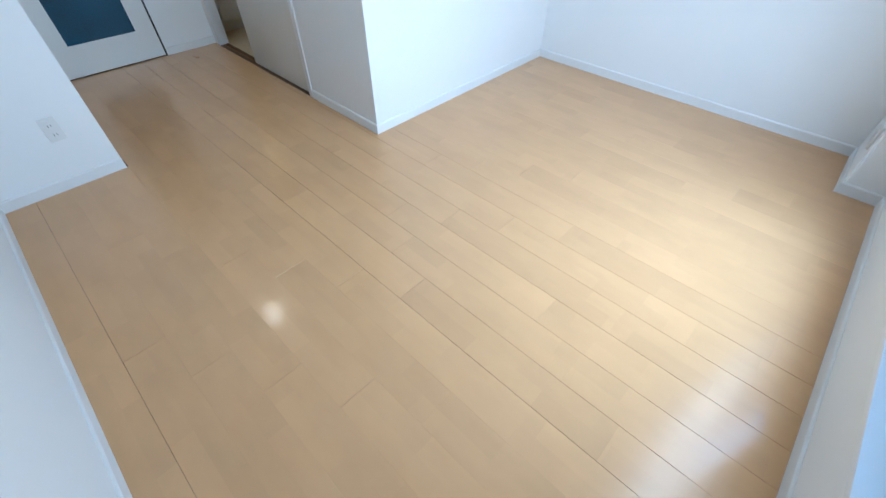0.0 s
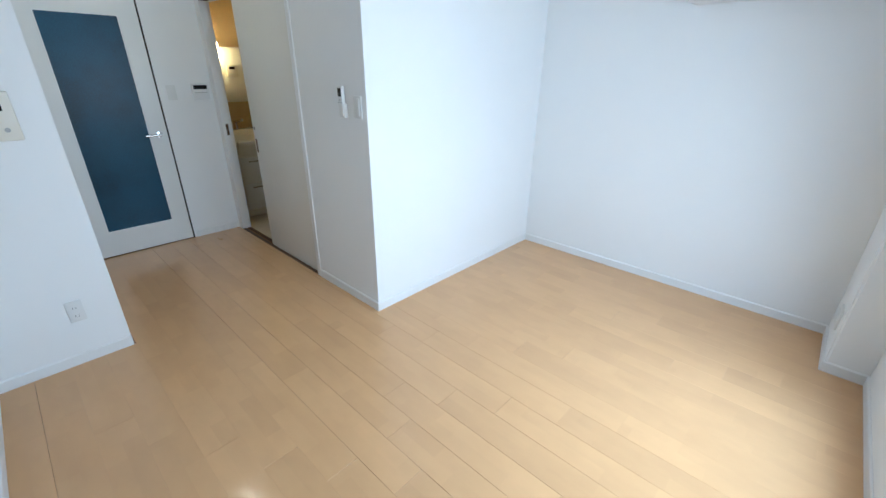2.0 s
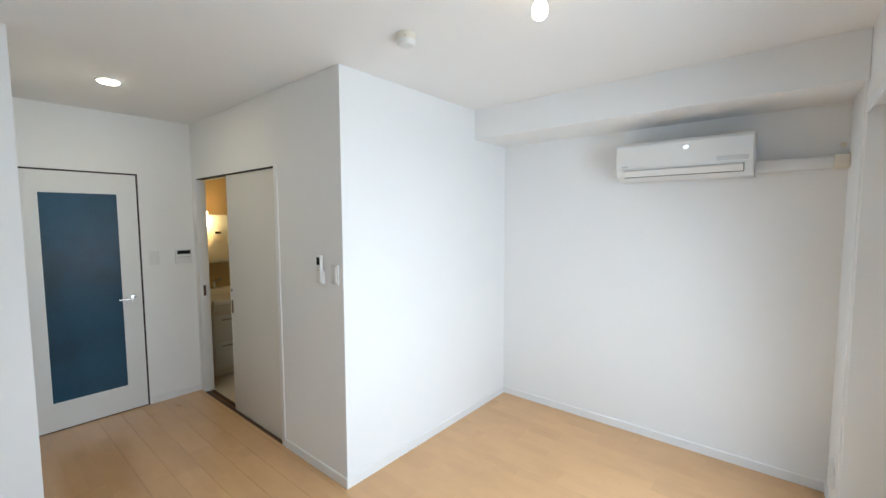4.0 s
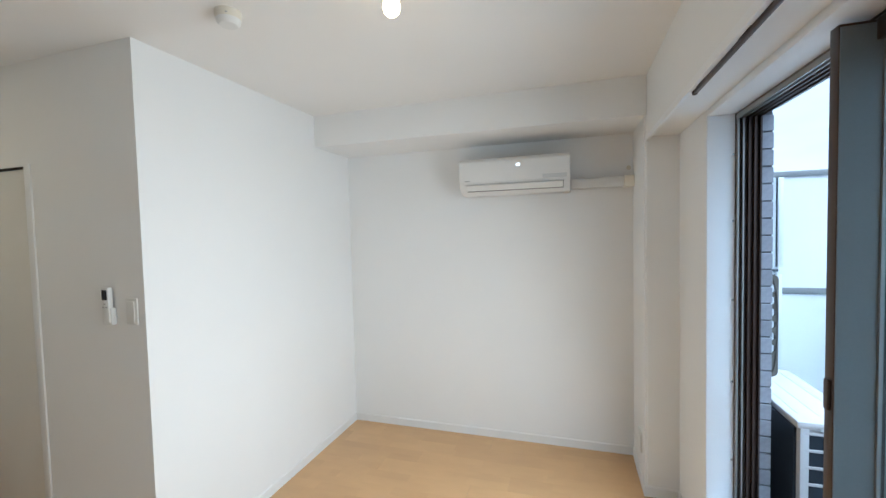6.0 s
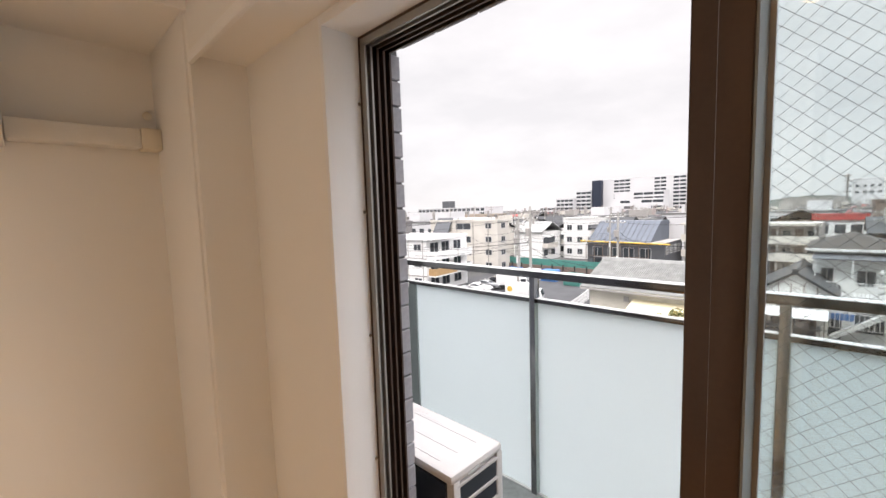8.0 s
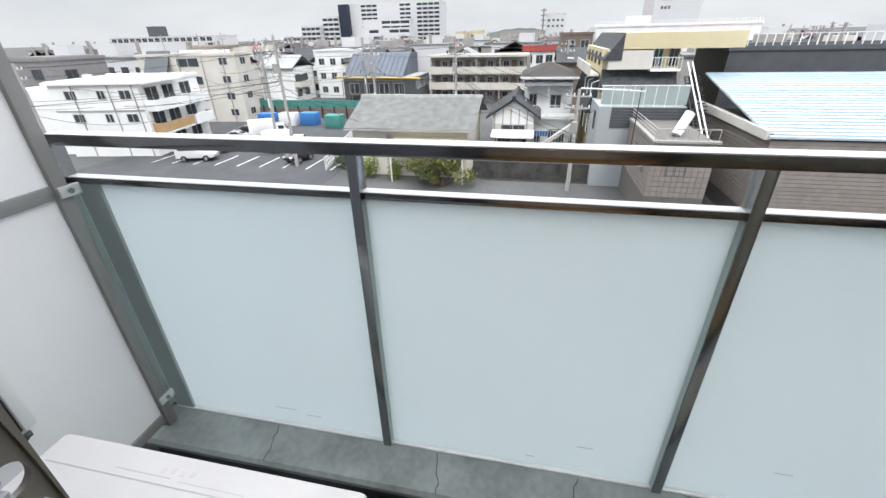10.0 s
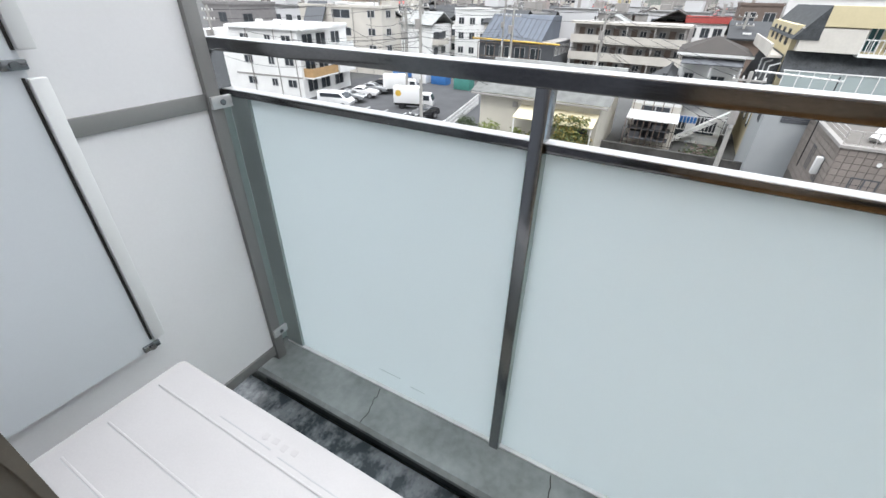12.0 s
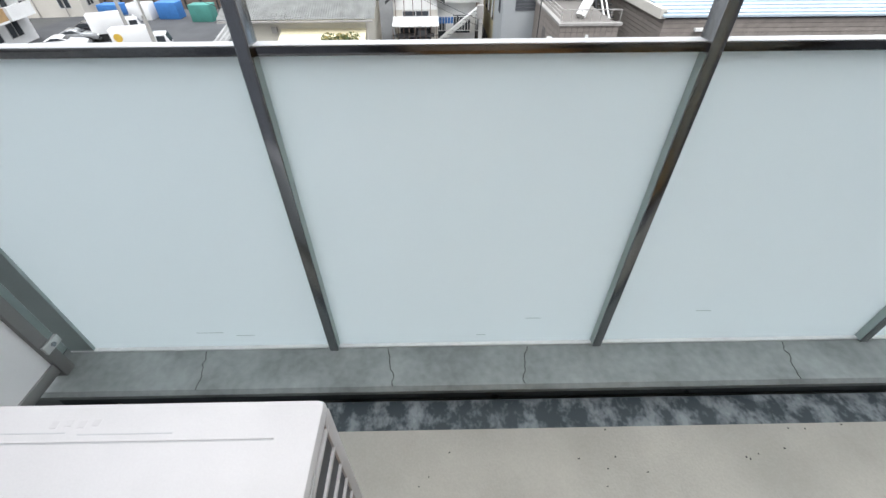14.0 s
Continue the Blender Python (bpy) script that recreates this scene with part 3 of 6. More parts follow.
part("label_strip", boxes((0.20, 0.36, 3.3475, 3.3500, 1.995, 2.022)), mat("pale_grey_plastic", (0.60, 0.61, 0.61), 0.4, var=0.02), ac, "pale grey indicator strip")
part("maker_mark", boxes((-0.352, -0.312, 3.3478, 3.3500, 1.997, 2.003)), M_GREY, ac, "tiny grey lettering bar")
part("status_lamp", lathe([(0.008, 0), (0.007, 0.003)], (0.035, 3.3450, 2.098), "Y", n=16), mat("white_indicator", (1.0, 1.0, 0.98), 0.2, var=0, emit=0.8), ac, "small white glowing lamp")
bpy.data.objects["status_lamp"].location.y = -0.003
for v_ in bpy.data.objects["status_lamp"].data.vertices:
    v_.co.x = 0.035 + (v_.co.x - 0.035) * 1.7
part("top_grille", boxes(*[(ax0 + 0.03, ax1 - 0.03, y, y + 0.006, 2.158, 2.162) for y in (3.40, 3.42, 3.44, 3.46, 3.48, 3.50, 3.52, 3.54, 3.56)]), M_GREY, ac, "slotted air intake")
dc = thing("duct_cover", (0.59, 3.58, 1.93), "white pipe cover running from the air conditioner to the column", "pipe cover")
part("channel", boxes((ax1 + 0.002, 0.735, 3.535, Y_N, 1.928, 1.995), bevel=0.006), M_ABS, dc)
part("end_socket", boxes((0.735, 0.80, 3.528, Y_N, 1.922, 2.001), bevel=0.006), M_CREAM, dc)
lp = thing("ceiling_lamp", (-0.188, 1.765, CEIL - 0.16), "bare glowing bulb in an ivory ceiling rose", "ceiling lamp")
part("ceiling_rose", lathe([(0.055, 0), (0.055, 0.010), (0.046, 0.014), (0.046, 0.022), (0.034, 0.026), (0.034, 0.036)], (-0.188, 1.765, CEIL), "-Z"), M_CREAM, lp)
part("lamp_holder", lathe([(0.019, 0.034), (0.022, 0.040), (0.021, 0.068)], (-0.188, 1.765, CEIL), "-Z"), M_CREAM, lp)
part("hook", tubes(((-0.135, 1.765, CEIL - 0.004), (-0.120, 1.755, CEIL - 0.014), 0.004), n=8), M_ALU, lp)
part("hook", tubes(((-0.241, 1.765, CEIL - 0.004), (-0.250, 1.772, CEIL - 0.016), 0.004), n=8), M_ALU, lp)
part("bulb", lathe([(0.013, 0.066), (0.016, 0.082), (0.026, 0.104), (0.030, 0.124), (0.026, 0.142), (0.014, 0.153), (0.004, 0.156)], (-0.188, 1.765, CEIL), "-Z"), M_BULB, lp, "lit warm white bulb")
al = thing("smoke_alarm", (-0.90, 1.79, CEIL - 0.05), "ivory round smoke alarm on the ceiling", "smoke alarm")
part("base", lathe([(0.050, 0), (0.050, 0.016), (0.046, 0.030)], (-0.90, 1.79, CEIL), "-Z"), M_CREAM, al)
part("cover", lathe([(0.046, 0.030), (0.044, 0.042), (0.034, 0.052), (0.010, 0.054)], (-0.90, 1.79, CEIL), "-Z"), M_ABS, al)
part("test_button", lathe([(0.005, 0), (0.005, 0.003)], (-0.872, 1.752, CEIL - 0.02), "-Z", n=10), M_GREY, al)
dl = thing("downlight", (-2.80, 1.03, CEIL - 0.01), "lit round recessed downlight in the passage ceiling", "downlight")
part("ring", lathe([(0.070, 0), (0.068, 0.006), (0.058, 0.008)], (-2.80, 1.03, CEIL), "-Z"), M_ABS, dl)
part("lens", lathe([(0.057, 0.008), (0.052, 0.012)], (-2.80, 1.03, CEIL), "-Z"), M_DOWN, dl, "glowing lens")


# ---------- things on the walls ----------
def on_x(x, y0, y1, z0, z1, t):
    return (x, x + t, y0, y1, z0, z1)


ic = thing("intercom", (X_HALL, 0.37, 1.2), "ivory video intercom with a dark screen", "intercom")
part("case", boxes(on_x(X_HALL, 0.29, 0.432, 1.205, 1.412, 0.026), bevel=0.006), M_CREAM, ic)
part("screen", boxes(on_x(X_HALL + 0.026, 0.30, 0.396, 1.333, 1.392, 0.0015)), M_SCREEN, ic)
part("button", lathe([(0.010, 0), (0.009, 0.004)], (X_HALL + 0.026, 0.388, 1.252), "X", n=16), M_GREY, ic)
part("speaker", boxes(*[on_x(X_HALL + 0.026, 0.305, 0.345, z, z + 0.004, 0.001) for z in (1.262, 1.272, 1.282, 1.292)]), M_GREY, ic)
so = thing("power_socket", (X_HALL, 0.366, 0.235), "white double power socket low on the wall", "socket")
part("plate", boxes(on_x(X_HALL, 0.331, 0.401, 0.253, 0.373, 0.007), bevel=0.002), M_ABS, so)
part("insert", boxes(on_x(X_HALL + 0.007, 0.349, 0.383, 0.268, 0.358, 0.002)), M_ABS, so)
for z in (0.288, 0.334):
    for y in (0.3585, 0.3715):
        part("slot", boxes(on_x(X_HALL + 0.009, y - 0.001, y + 0.001, z - 0.006, z + 0.006, 0.0005)), M_BLACK, so)
sw = thing("hall_light_switch", (X_ENT, 1.473, 1.25), "white light switch beside the hall door", "switch")
part("plate", boxes(on_x(X_ENT, 1.438, 1.508, 1.248, 1.368, 0.007), bevel=0.002), M_ABS, sw)
part("rocker", boxes(on_x(X_ENT + 0.007, 1.452, 1.494, 1.262, 1.354, 0.004), bevel=0.0015), M_ABS, sw)
bc = thing("bath_control_panel", (X_ENT, 1.70, 1.24), "white bath heater control with a black display", "control panel")
part("case", boxes(on_x(X_ENT, 1.632, 1.768, 1.244, 1.376, 0.02), bevel=0.004), M_ABS, bc)
part("display", boxes(on_x(X_ENT + 0.02, 1.646, 1.754, 1.330, 1.364, 0.0015)), M_SCREEN, bc)
part("button_row", boxes(*[on_x(X_ENT + 0.02, 1.650 + i * 0.027, 1.670 + i * 0.027, 1.300, 1.306, 0.001) for i in range(4)]), M_GREY, bc)


def on_y(y, x0, x1, z0, z1, t):
    return (x0, x1, y - t, y, z0, z1)


rs = thing("room_light_switch", (-1.527, BY, 1.26), "white light switch on the wall end", "switch")
part("plate", boxes(on_y(BY, -1.562, -1.492, 1.256, 1.376, 0.007), bevel=0.002), M_ABS, rs)
part("rocker", boxes(on_y(BY - 0.007, -1.548, -1.506, 1.270, 1.362, 0.004), bevel=0.0015), M_ABS, rs)
rc = thing("remote_control", (-1.66, BY, 1.25), "white air conditioner remote in its wall holder", "remote control")
part("holder", boxes(on_y(BY, -1.690, -1.632, 1.252, 1.330, 0.024), bevel=0.003), M_ABS, rc)
hs = part("handset", boxes((-1.684, -1.638, BY - 0.030, BY - 0.008, 1.262, 1.425), bevel=0.005), M_ABS, rc)
part("display", boxes((-1.677, -1.645, BY - 0.0315, BY - 0.030, 1.368, 1.414)), M_SCREEN, hs)
for x, z in ((-1.661, 1.35), (-1.672, 1.335), (-1.650, 1.335)):
    part("button", boxes((x - 0.005, x + 0.005, BY - 0.0320, BY - 0.030, z - 0.003, z + 0.003)), M_GREY, hs)
vt = thing("wall_vent", (0.80, 3.305, 0.22), "white slotted vent low on the column", "vent")
part("frame", boxes((0.788, 0.80, 3.245, 3.365, 0.21, 0.33), bevel=0.003), M_ABS, vt)
for z in (0.232, 0.254, 0.276, 0.298):
    part("slat", boxes((0.785, 0.788, 3.258, 3.352, z, z + 0.009)), M_ABS, vt)
pc = thing("pipe_cap", (0.79, 3.40, 2.06), "small ivory wall cap beside the duct", "cap")
part("cap", lathe([(0.016, 0), (0.014, 0.006), (0.006, 0.008)], (0.772, 3.6115, 2.06), "Y", n=16), M_CREAM, pc)
bpy.data.objects["cap"].location.y = -0.008

# ---------- balcony ----------
DZ, GZ, KX, KZ, RX = 0.21, 0.18, 1.886, 0.257, 2.037
YB0, YB1 = -1.0, 3.606
structure("balcony_floor", boxes((1.19, 1.775, YB0, 3.9, -0.3, DZ), (1.775, KX, YB0, 3.9, -0.3, GZ - 0.002)), M_DECK, "beige coated balcony floor", "floor")
structure("balcony_gutter", boxes((1.775, KX, YB0, 3.9, GZ - 0.002, GZ + 0.004)), M_GUTTER, "wet dark rain gutter along the kerb", "gutter")
kb = structure("balcony_kerb", prism([(KX, GZ - 0.4), (2.12, GZ - 0.4), (2.12, KZ), (KX + 0.012, KZ), (KX, KZ - 0.012), (KX + 0.004, KZ - 0.035), (KX + 0.014, KZ - 0.04), (KX + 0.014, GZ - 0.1)], YB0, 3.9, "Y"), M_KERB, "grey painted concrete kerb with fine cracks", "kerb")
for i, (yy, amp) in enumerate(((3.10, 0.018), (2.02, 0.012), (2.47, 0.010), (1.12, 0.014))):
    rng = random.Random(i)
    pts = [(KX + 0.012 + (2.03 - KX) * j / 9, yy + 0.012 + amp * (rng.random() - 0.5) + 0.03 * (j / 9 - 0.5) * (-1) ** i, KZ + 0.0006) for j in range(10)]
    part("crack", strand(pts, 0.0013, 4), M_GAP, kb, smooth=False)
# damp and the lip's shade together darken this strip's colour
part("kerb_face", boxes((KX + 0.007, KX + 0.0138, YB0, 3.56, GZ + 0.004, KZ - 0.040)), mat("wet_shaded_render", (0.022, 0.026, 0.030), 0.3, var=0.3, scale=12), kb, "damp kerb face with the lip's shade in its colour", smooth=False)
structure("balcony_slab_edge", boxes((2.12, 2.2, YB0, 3.9, -0.45, KZ - 0.03)), M_KERB, "outer edge of the balcony slab", "slab")
structure("facade_wall", boxes((X_WIN, X_OUT - 0.008, 3.76, 9, -9.5, 3.3), (X_WIN, X_OUT - 0.008, -9, Y_S - 0.15, -9.5, 3.3), (1.19, 1.204, OY1 - 0.012, 3.76, -0.3, 3.3), (1.204, 1.2335, OY1 - 0.012, OY1 + 0.012, OZ0, OZ1), (1.19, X_OUT - 0.008, Y_S - 0.15, OY0, -0.3, 3.3), (1.19, X_OUT - 0.008, OY0, OY1, OZ1, 3.3), (1.19, X_OUT - 0.008, OY0, OY1, -0.3, OZ0)), M_GROUT, "outer wall faced with small grey tiles")
structure("roof_slab", boxes((-8, X_OUT, -9, 9, 3.3, 3.6), (-8, -7.8, -9, 9, -9.5, 3.3)), M_GROUT, "flat roof and rear of the building", "roof")

rail = thing("balcony_railing", (RX, 1.3, KZ), "stainless steel railing with frosted glass panels", "railing")
PY = [3.636, 2.684, 1.770, 0.826, -0.102, -1.0]
part("top_rail", boxes((RX - 0.018, RX + 0.037, YB0, 3.60, 1.336, 1.366), bevel=0.003), M_RAIL, rail)
part("glass_rail", boxes((RX + 0.012, RX + 0.050, YB0, 3.622, 1.214, 1.232), bevel=0.002), M_RAIL, rail)
# added strips carry the sky's brightness on the rails' upper faces
part("rail_cap", boxes((RX - 0.015, RX + 0.034, YB0, 3.597, 1.3655, 1.3675)), M_SATIN, rail, "thin strip with the sky's sheen in its colour")
part("rail_cap", boxes((RX + 0.014, RX + 0.048, YB0, 3.619, 1.2315, 1.2335)), M_SATIN, rail, "thin strip with the sky's sheen in its colour")
part("sealant", boxes((RX + 0.012, RX + 0.026, YB0, 3.60, KZ - 0.004, KZ + 0.005), bevel=0.002), M_SEAL, rail, "pale sealant bead under the glass")
for i, y in enumerate(PY):
    part("post", boxes((RX, RX + 0.048, y - 0.014, y + 0.014, KZ - 0.02, 1.336), bevel=0.0015), M_STEEL, rail)
    # added strips colour the post sides like the glass they reflect
    for sg in (-1, 1):
        part("side_cover", boxes((RX + 0.003, RX + 0.0455, *sorted((y + sg * 0.0142, y + sg * 0.0158)), KZ + 0.004, 1.2125)), M_ENDPL, rail, "thin strip, grey-green reflection of the glass in its colour", smooth=False)
    part("foot_joint", boxes((RX - 0.004, RX + 0.05, y - 0.022, y + 0.022, KZ - 0.02, KZ - 0.002)), M_KERB, rail)
    if i:
        g = part("glass_panel", boxes((RX + 0.026, RX + 0.036, y + 0.017, PY[i - 1] - 0.017, KZ - 0.02, 1.2135)), M_MILK, rail, "pale blue-green frosted glass")

# end plate takes the same reflected grey-green as its colour
part("end_plate", boxes((RX + 0.014, RX + 0.024, 3.518, 3.60, KZ + 0.006, 1.213)), M_ENDPL, rail, "grey-green end plate")

for k, (yy, zz, ll) in enumerate(((1.98, 0.385, 0.05), (2.16, 0.300, 0.03), (3.05, 0.335, 0.09), (2.95, 0.318, 0.06), (1.42, 0.41, 0.05))):
    part("scuff", boxes((RX + 0.0252, RX + 0.0262, yy, yy + ll, zz, zz + 0.0016)), M_ENDPL, rail, "faint grey scuff on the glass", smooth=False)

PTY = 3.57
pt = thing("balcony_partition", (1.6, PTY, 0.3), "off-white partition board in a grey metal frame", "partition")
part("upper_board", boxes((1.214, 1.962, PTY - 0.004, PTY + 0.004, 1.235, 1.935)), M_BOARD, pt)
part("lower_board", boxes((1.214, 1.962, PTY - 0.004, PTY + 0.004, 0.318, 1.200)), M_BOARD, pt)
part("side_post", boxes((1.958, 1.996, PTY - 0.02, PTY + 0.02, 0.255, 1.968), bevel=0.002), M_PFRAME, pt)
part("middle_rail", boxes((1.214, 1.958, PTY - 0.012, PTY + 0.012, 1.198, 1.237), bevel=0.001), M_PFRAME, pt)
part("bottom_rail", boxes((1.214, 1.958, PTY - 0.012, PTY + 0.012, 0.280, 0.320), bevel=0.001), M_PFRAME, pt)
part("top_rail", boxes((1.214, 1.958, PTY - 0.012, PTY + 0.012, 1.932, 1.968), bevel=0.001), M_PFRAME, pt)
part("white_rod", tubes(((2.011, 3.592, 0.27), (2.011, 3.592, 1.333), 0.0055), n=10), M_ABS, pt)
for z in (1.215, 0.385):
    cl = part("clip", boxes((1.960, 2.020, PTY - 0.030, PTY - 0.020, z - 0.016, z + 0.016), bevel=0.002), M_SATIN, pt, "small steel clip plate")
    part("bolt", lathe([(0.008, 0), (0.007, 0.005)], (1.990, PTY - 0.034, z), "Y", n=10), M_STEEL, cl)
pn = thing("access_panel", (1.43, 3.53, 0.62), "pale grey metal panel with a white edge channel and latches", "metal panel")
part("sheet", boxes((1.214, 1.617, 3.538, 3.544, 0.636, 1.93)), M_PANEL, pn)
part("edge_channel", boxes((1.610, 1.640, 3.522, 3.538, 0.668, 1.325), bevel=0.004), M_ABS, pn, "white folded edge channel")
part("edge_channel", boxes((1.615, 1.645, 3.522, 3.538, 1.372, 1.93), bevel=0.004), M_ABS, pn, "white folded edge channel")
# solid near-black strips stand in for the shadow line by the channel
part("shadow_gap", boxes((1.6045, 1.6095, 3.534, 3.5385, 0.668, 1.325), (1.6095, 1.6145, 3.534, 3.5385, 1.372, 1.93)), M_GAP, pn, "near-black strip painting the shade beside the channel")
for x, z in ((1.545, 1.345), (1.560, 1.375), (1.548, 1.310), (1.585, 1.39)):
    part("rivet", lathe([(0.006, 0), (0.005, 0.003)], (x, 3.5345, z), "Y", n=10), M_STEEL, pn)
for z in (0.648, 1.348):
    lt = part("latch", boxes((1.580, 1.622, 3.530, 3.538, z - 0.009, z + 0.009), bevel=0.002), M_STEEL, pn)
    part("bolt", lathe([(0.008, 0), (0.006, 0.006)], (1.602, 3.524, z), "Y", n=10), M_STEEL, lt)

for k in range(16):
    r_ = random.Random(50 + k)
    x_, y_ = r_.uniform(1.60, 1.77), r_.uniform(1.0, 2.45)
    sp = solo("grit_speck", boxes((x_, x_ + r_.uniform(0.002, 0.005), y_, y_ + r_.uniform(0.002, 0.006), DZ, DZ + 0.0015)), M_GAP, "tiny dark speck of grit on the deck", "grit", group="grit on the deck")

# ---------- outdoor unit ----------
ux0, ux1, uy0, uy1, uz0, uz1 = 1.280, 1.552, 2.510, 3.234, 0.305, 0.812
ou = thing("outdoor_unit", (1.40, 2.85, DZ), "white air conditioner outdoor unit on plastic feet", "outdoor unit")
part("casing", boxes((ux0 + 0.012, ux1, uy0 + 0.012, uy1, uz0, uz1 - 0.03), bevel=0.008), M_UNIT, ou)
part("lid", boxes((ux0, ux1 + 0.002, uy0 - 0.002, uy1 + 0.002, uz1 - 0.035, uz1), bevel=0.014), M_UNIT, ou, "white ribbed lid")
# grey strips on the lid draw the shade of its pressed lines
for x, y0, y1 in ((1.484, 2.577, 3.205), (1.391, 2.585, 3.20), (1.318, 2.60, 3.195), (1.4975, 2.74, 2.89), (1.5005, 2.91, 3.04)):
    part("lid_groove", boxes((x - 0.0010, x + 0.0010, y0, y1, uz1 - 0.001, uz1 + 0.0005)), M_GREY, ou, "pressed line, its shade drawn as a thin grey strip", smooth=False)
for x, y0, y1 in ((1.4865, 2.577, 3.205), (1.3935, 2.585, 3.20), (1.3205, 2.60, 3.195)):
    part("lid_rib", boxes((x - 0.0018, x + 0.0018, y0, y1, uz1 - 0.002, uz1 + 0.0016), bevel=0.0008), M_UNIT, ou, smooth=False)
for k in range(4):
    part("embossed_mark", boxes((1.508 + 0.003 * (k % 2), 1.520 + 0.002 * (k % 2), 2.93 - 0.022 * k, 2.942 - 0.022 * k, uz1 - 0.001, uz1 + 0.0004), bevel=0.0002), M_UNIT, ou, "faint raised marking", smooth=False)
part("side_intake", boxes((ux0 + 0.035, ux1 - 0.028, uy0 + 0.004, uy0 + 0.013, uz0 + 0.025, uz1 - 0.052)), M_FIN, ou, "dark condenser fins")
nb = 6
zs0, zs1 = uz0 + 0.022, uz1 - 0.050
for i in range(nb + 1):
    z = zs0 + (zs1 - zs0) * i / nb
    part("grille_bar", boxes((ux0 + 0.028, ux1 - 0.020, uy0 - 0.001, uy0 + 0.010, z - 0.006, z + 0.006), bevel=0.002), M_UNIT, ou)
for x in (ux0 + 0.012, ux1 - 0.032):
    part("corner_post", boxes((x, x + 0.032, uy0 - 0.001, uy0 + 0.014, uz0, uz1 - 0.03), bevel=0.004), M_UNIT, ou)
part("rear_coil", boxes((ux0 + 0.002, ux0 + 0.013, uy0 + 0.03, uy1 - 0.04, uz0 + 0.02, uz1 - 0.04)), M_FIN, ou, "dark rear coil")
part("handle_recess", boxes((1.36, 1.45, uy0 - 0.0025, uy0 + 0.004, uz1 - 0.033, uz1 - 0.026)), M_GREY, ou)
for y in (2.60, 3.09):
    part("foot", boxes((1.262, 1.56, y - 0.045, y + 0.045, DZ, uz0), bevel=0.008), M_BLOCK, ou)

# ---------- clothes-pole arm, folded down against the outer wall ----------
pa = thing("clothes_pole_arm", (1.245, 2.67, 0.86), "taupe metal clothes-pole arm with oval holes, folded down", "pole holder")


def arm_plate(y0, y1, xc, z0, z1, width, holes, rx, rz, n=20):
    """A plate with rounded ends and oval holes; wide along x, thin along y."""
    bm = bmesh.new()
    outer = []
    hw = width / 2
    for cz, a0 in ((z1 - hw, 0), (z0 + hw, 180)):
        for i in range(13):
            a = radians(a0 + 180 * i / 12)
            outer.append((xc + hw * math.cos(a), cz + hw * math.sin(a)))
    loops = [outer] + [[(xc + rx * math.cos(2 * math.pi * i / n), z + rz * math.sin(2 * math.pi * i / n)) for i in range(n)] for z in holes]
    rings = []
    for lp_ in loops:
        f = [bm.verts.new((p[0], y0, p[1])) for p in lp_]
        b = [bm.verts.new((p[0], y1, p[1])) for p in lp_]
        for i in range(len(lp_)):
            j = (i + 1) % len(lp_)
            bm.faces.new((f[i], f[j], b[j], b[i]))
        rings.append((f, b))
    for k in (0, 1):
        es = [bm.edges.get((e[k][i], e[k][(i + 1) % len(e[k])])) for e in rings for i in range(len(e[k]))]
        bmesh.ops.triangle_fill(bm, use_beauty=True, use_dissolve=False, edges=es)
    bmesh.ops.recalc_face_normals(bm, faces=bm.faces)
    return bm


part("arm", arm_plate(2.698, 2.706, 1.2603, 0.94, 1.407, 0.0456, [1.346 - 0.0560 * i for i in range(6)], 0.0176, 0.0190), M_TAUPE, pa)
part("arm_rim", arm_plate(2.693, 2.711, 1.2603, 0.936, 1.411, 0.0505, [1.1735], 0.0225, 0.2180, 40), M_TAUPE, pa)
part("wall_flange", boxes((1.2135, 1.2445, 2.7062, 2.714, 0.95, 1.385), bevel=0.003), M_TAUPE, pa)
part("wall_plate", boxes((1.212, 1.24, 2.70, 2.76, 0.86, 1.02), bevel=0.003), M_TAUPE, pa)
part("hinge", tubes(((1.250, 2.69, 0.955), (1.250, 2.75, 0.955), 0.012)), M_TAUPE, pa)

# ---------- town: ground and materials ----------
GROUND = -9.5
M_GROUND = mat("grey_town_ground", (0.075, 0.075, 0.074), 0.9, var=0.3, scale=0.12, bscale=3)
M_ASPHALT = mat("asphalt", (0.055, 0.056, 0.06), 0.85, var=0.25, scale=0.6, bscale=20)
M_WPAINT = mat("white_render", (0.78, 0.78, 0.77), 0.8, var=0.07, scale=0.5, bscale=8)
M_BEIGE = mat("beige_render", (0.58, 0.55, 0.50), 0.8, var=0.08, scale=0.5, bscale=8)
M_BAND = mat("grey_beige_concrete", (0.32, 0.305, 0.29), 0.8, var=0.15, scale=0.6, bscale=6)
M_DARKW = mat("charcoal_siding", (0.085, 0.09, 0.10), 0.6, var=0.15, scale=0.8, bscale=6)
M_BROWN = mat("brown_siding", (0.17, 0.13, 0.11), 0.7, var=0.15, scale=0.8)
M_YELLOW = mat("cream_yellow_render", (0.56, 0.485, 0.31), 0.8, var=0.06, scale=0.5, bscale=8)
M_SHINGLE = mat("grey_shingle", (0.05, 0.054, 0.058), 0.85, var=0.4, scale=3.0, bscale=12)
M_ROOFG = mat("grey_roof_tile", (0.27, 0.275, 0.268), 0.75, var=0.22, scale=1.5, bscale=10)
M_ROOFD = mat("dark_roof_tile", (0.034, 0.036, 0.039), 0.7, var=0.25, scale=1.5, bscale=10)
M_ROOFB = mat("brown_roof_sheet", (0.040, 0.034, 0.030), 0.8, var=0.2, scale=1.0)
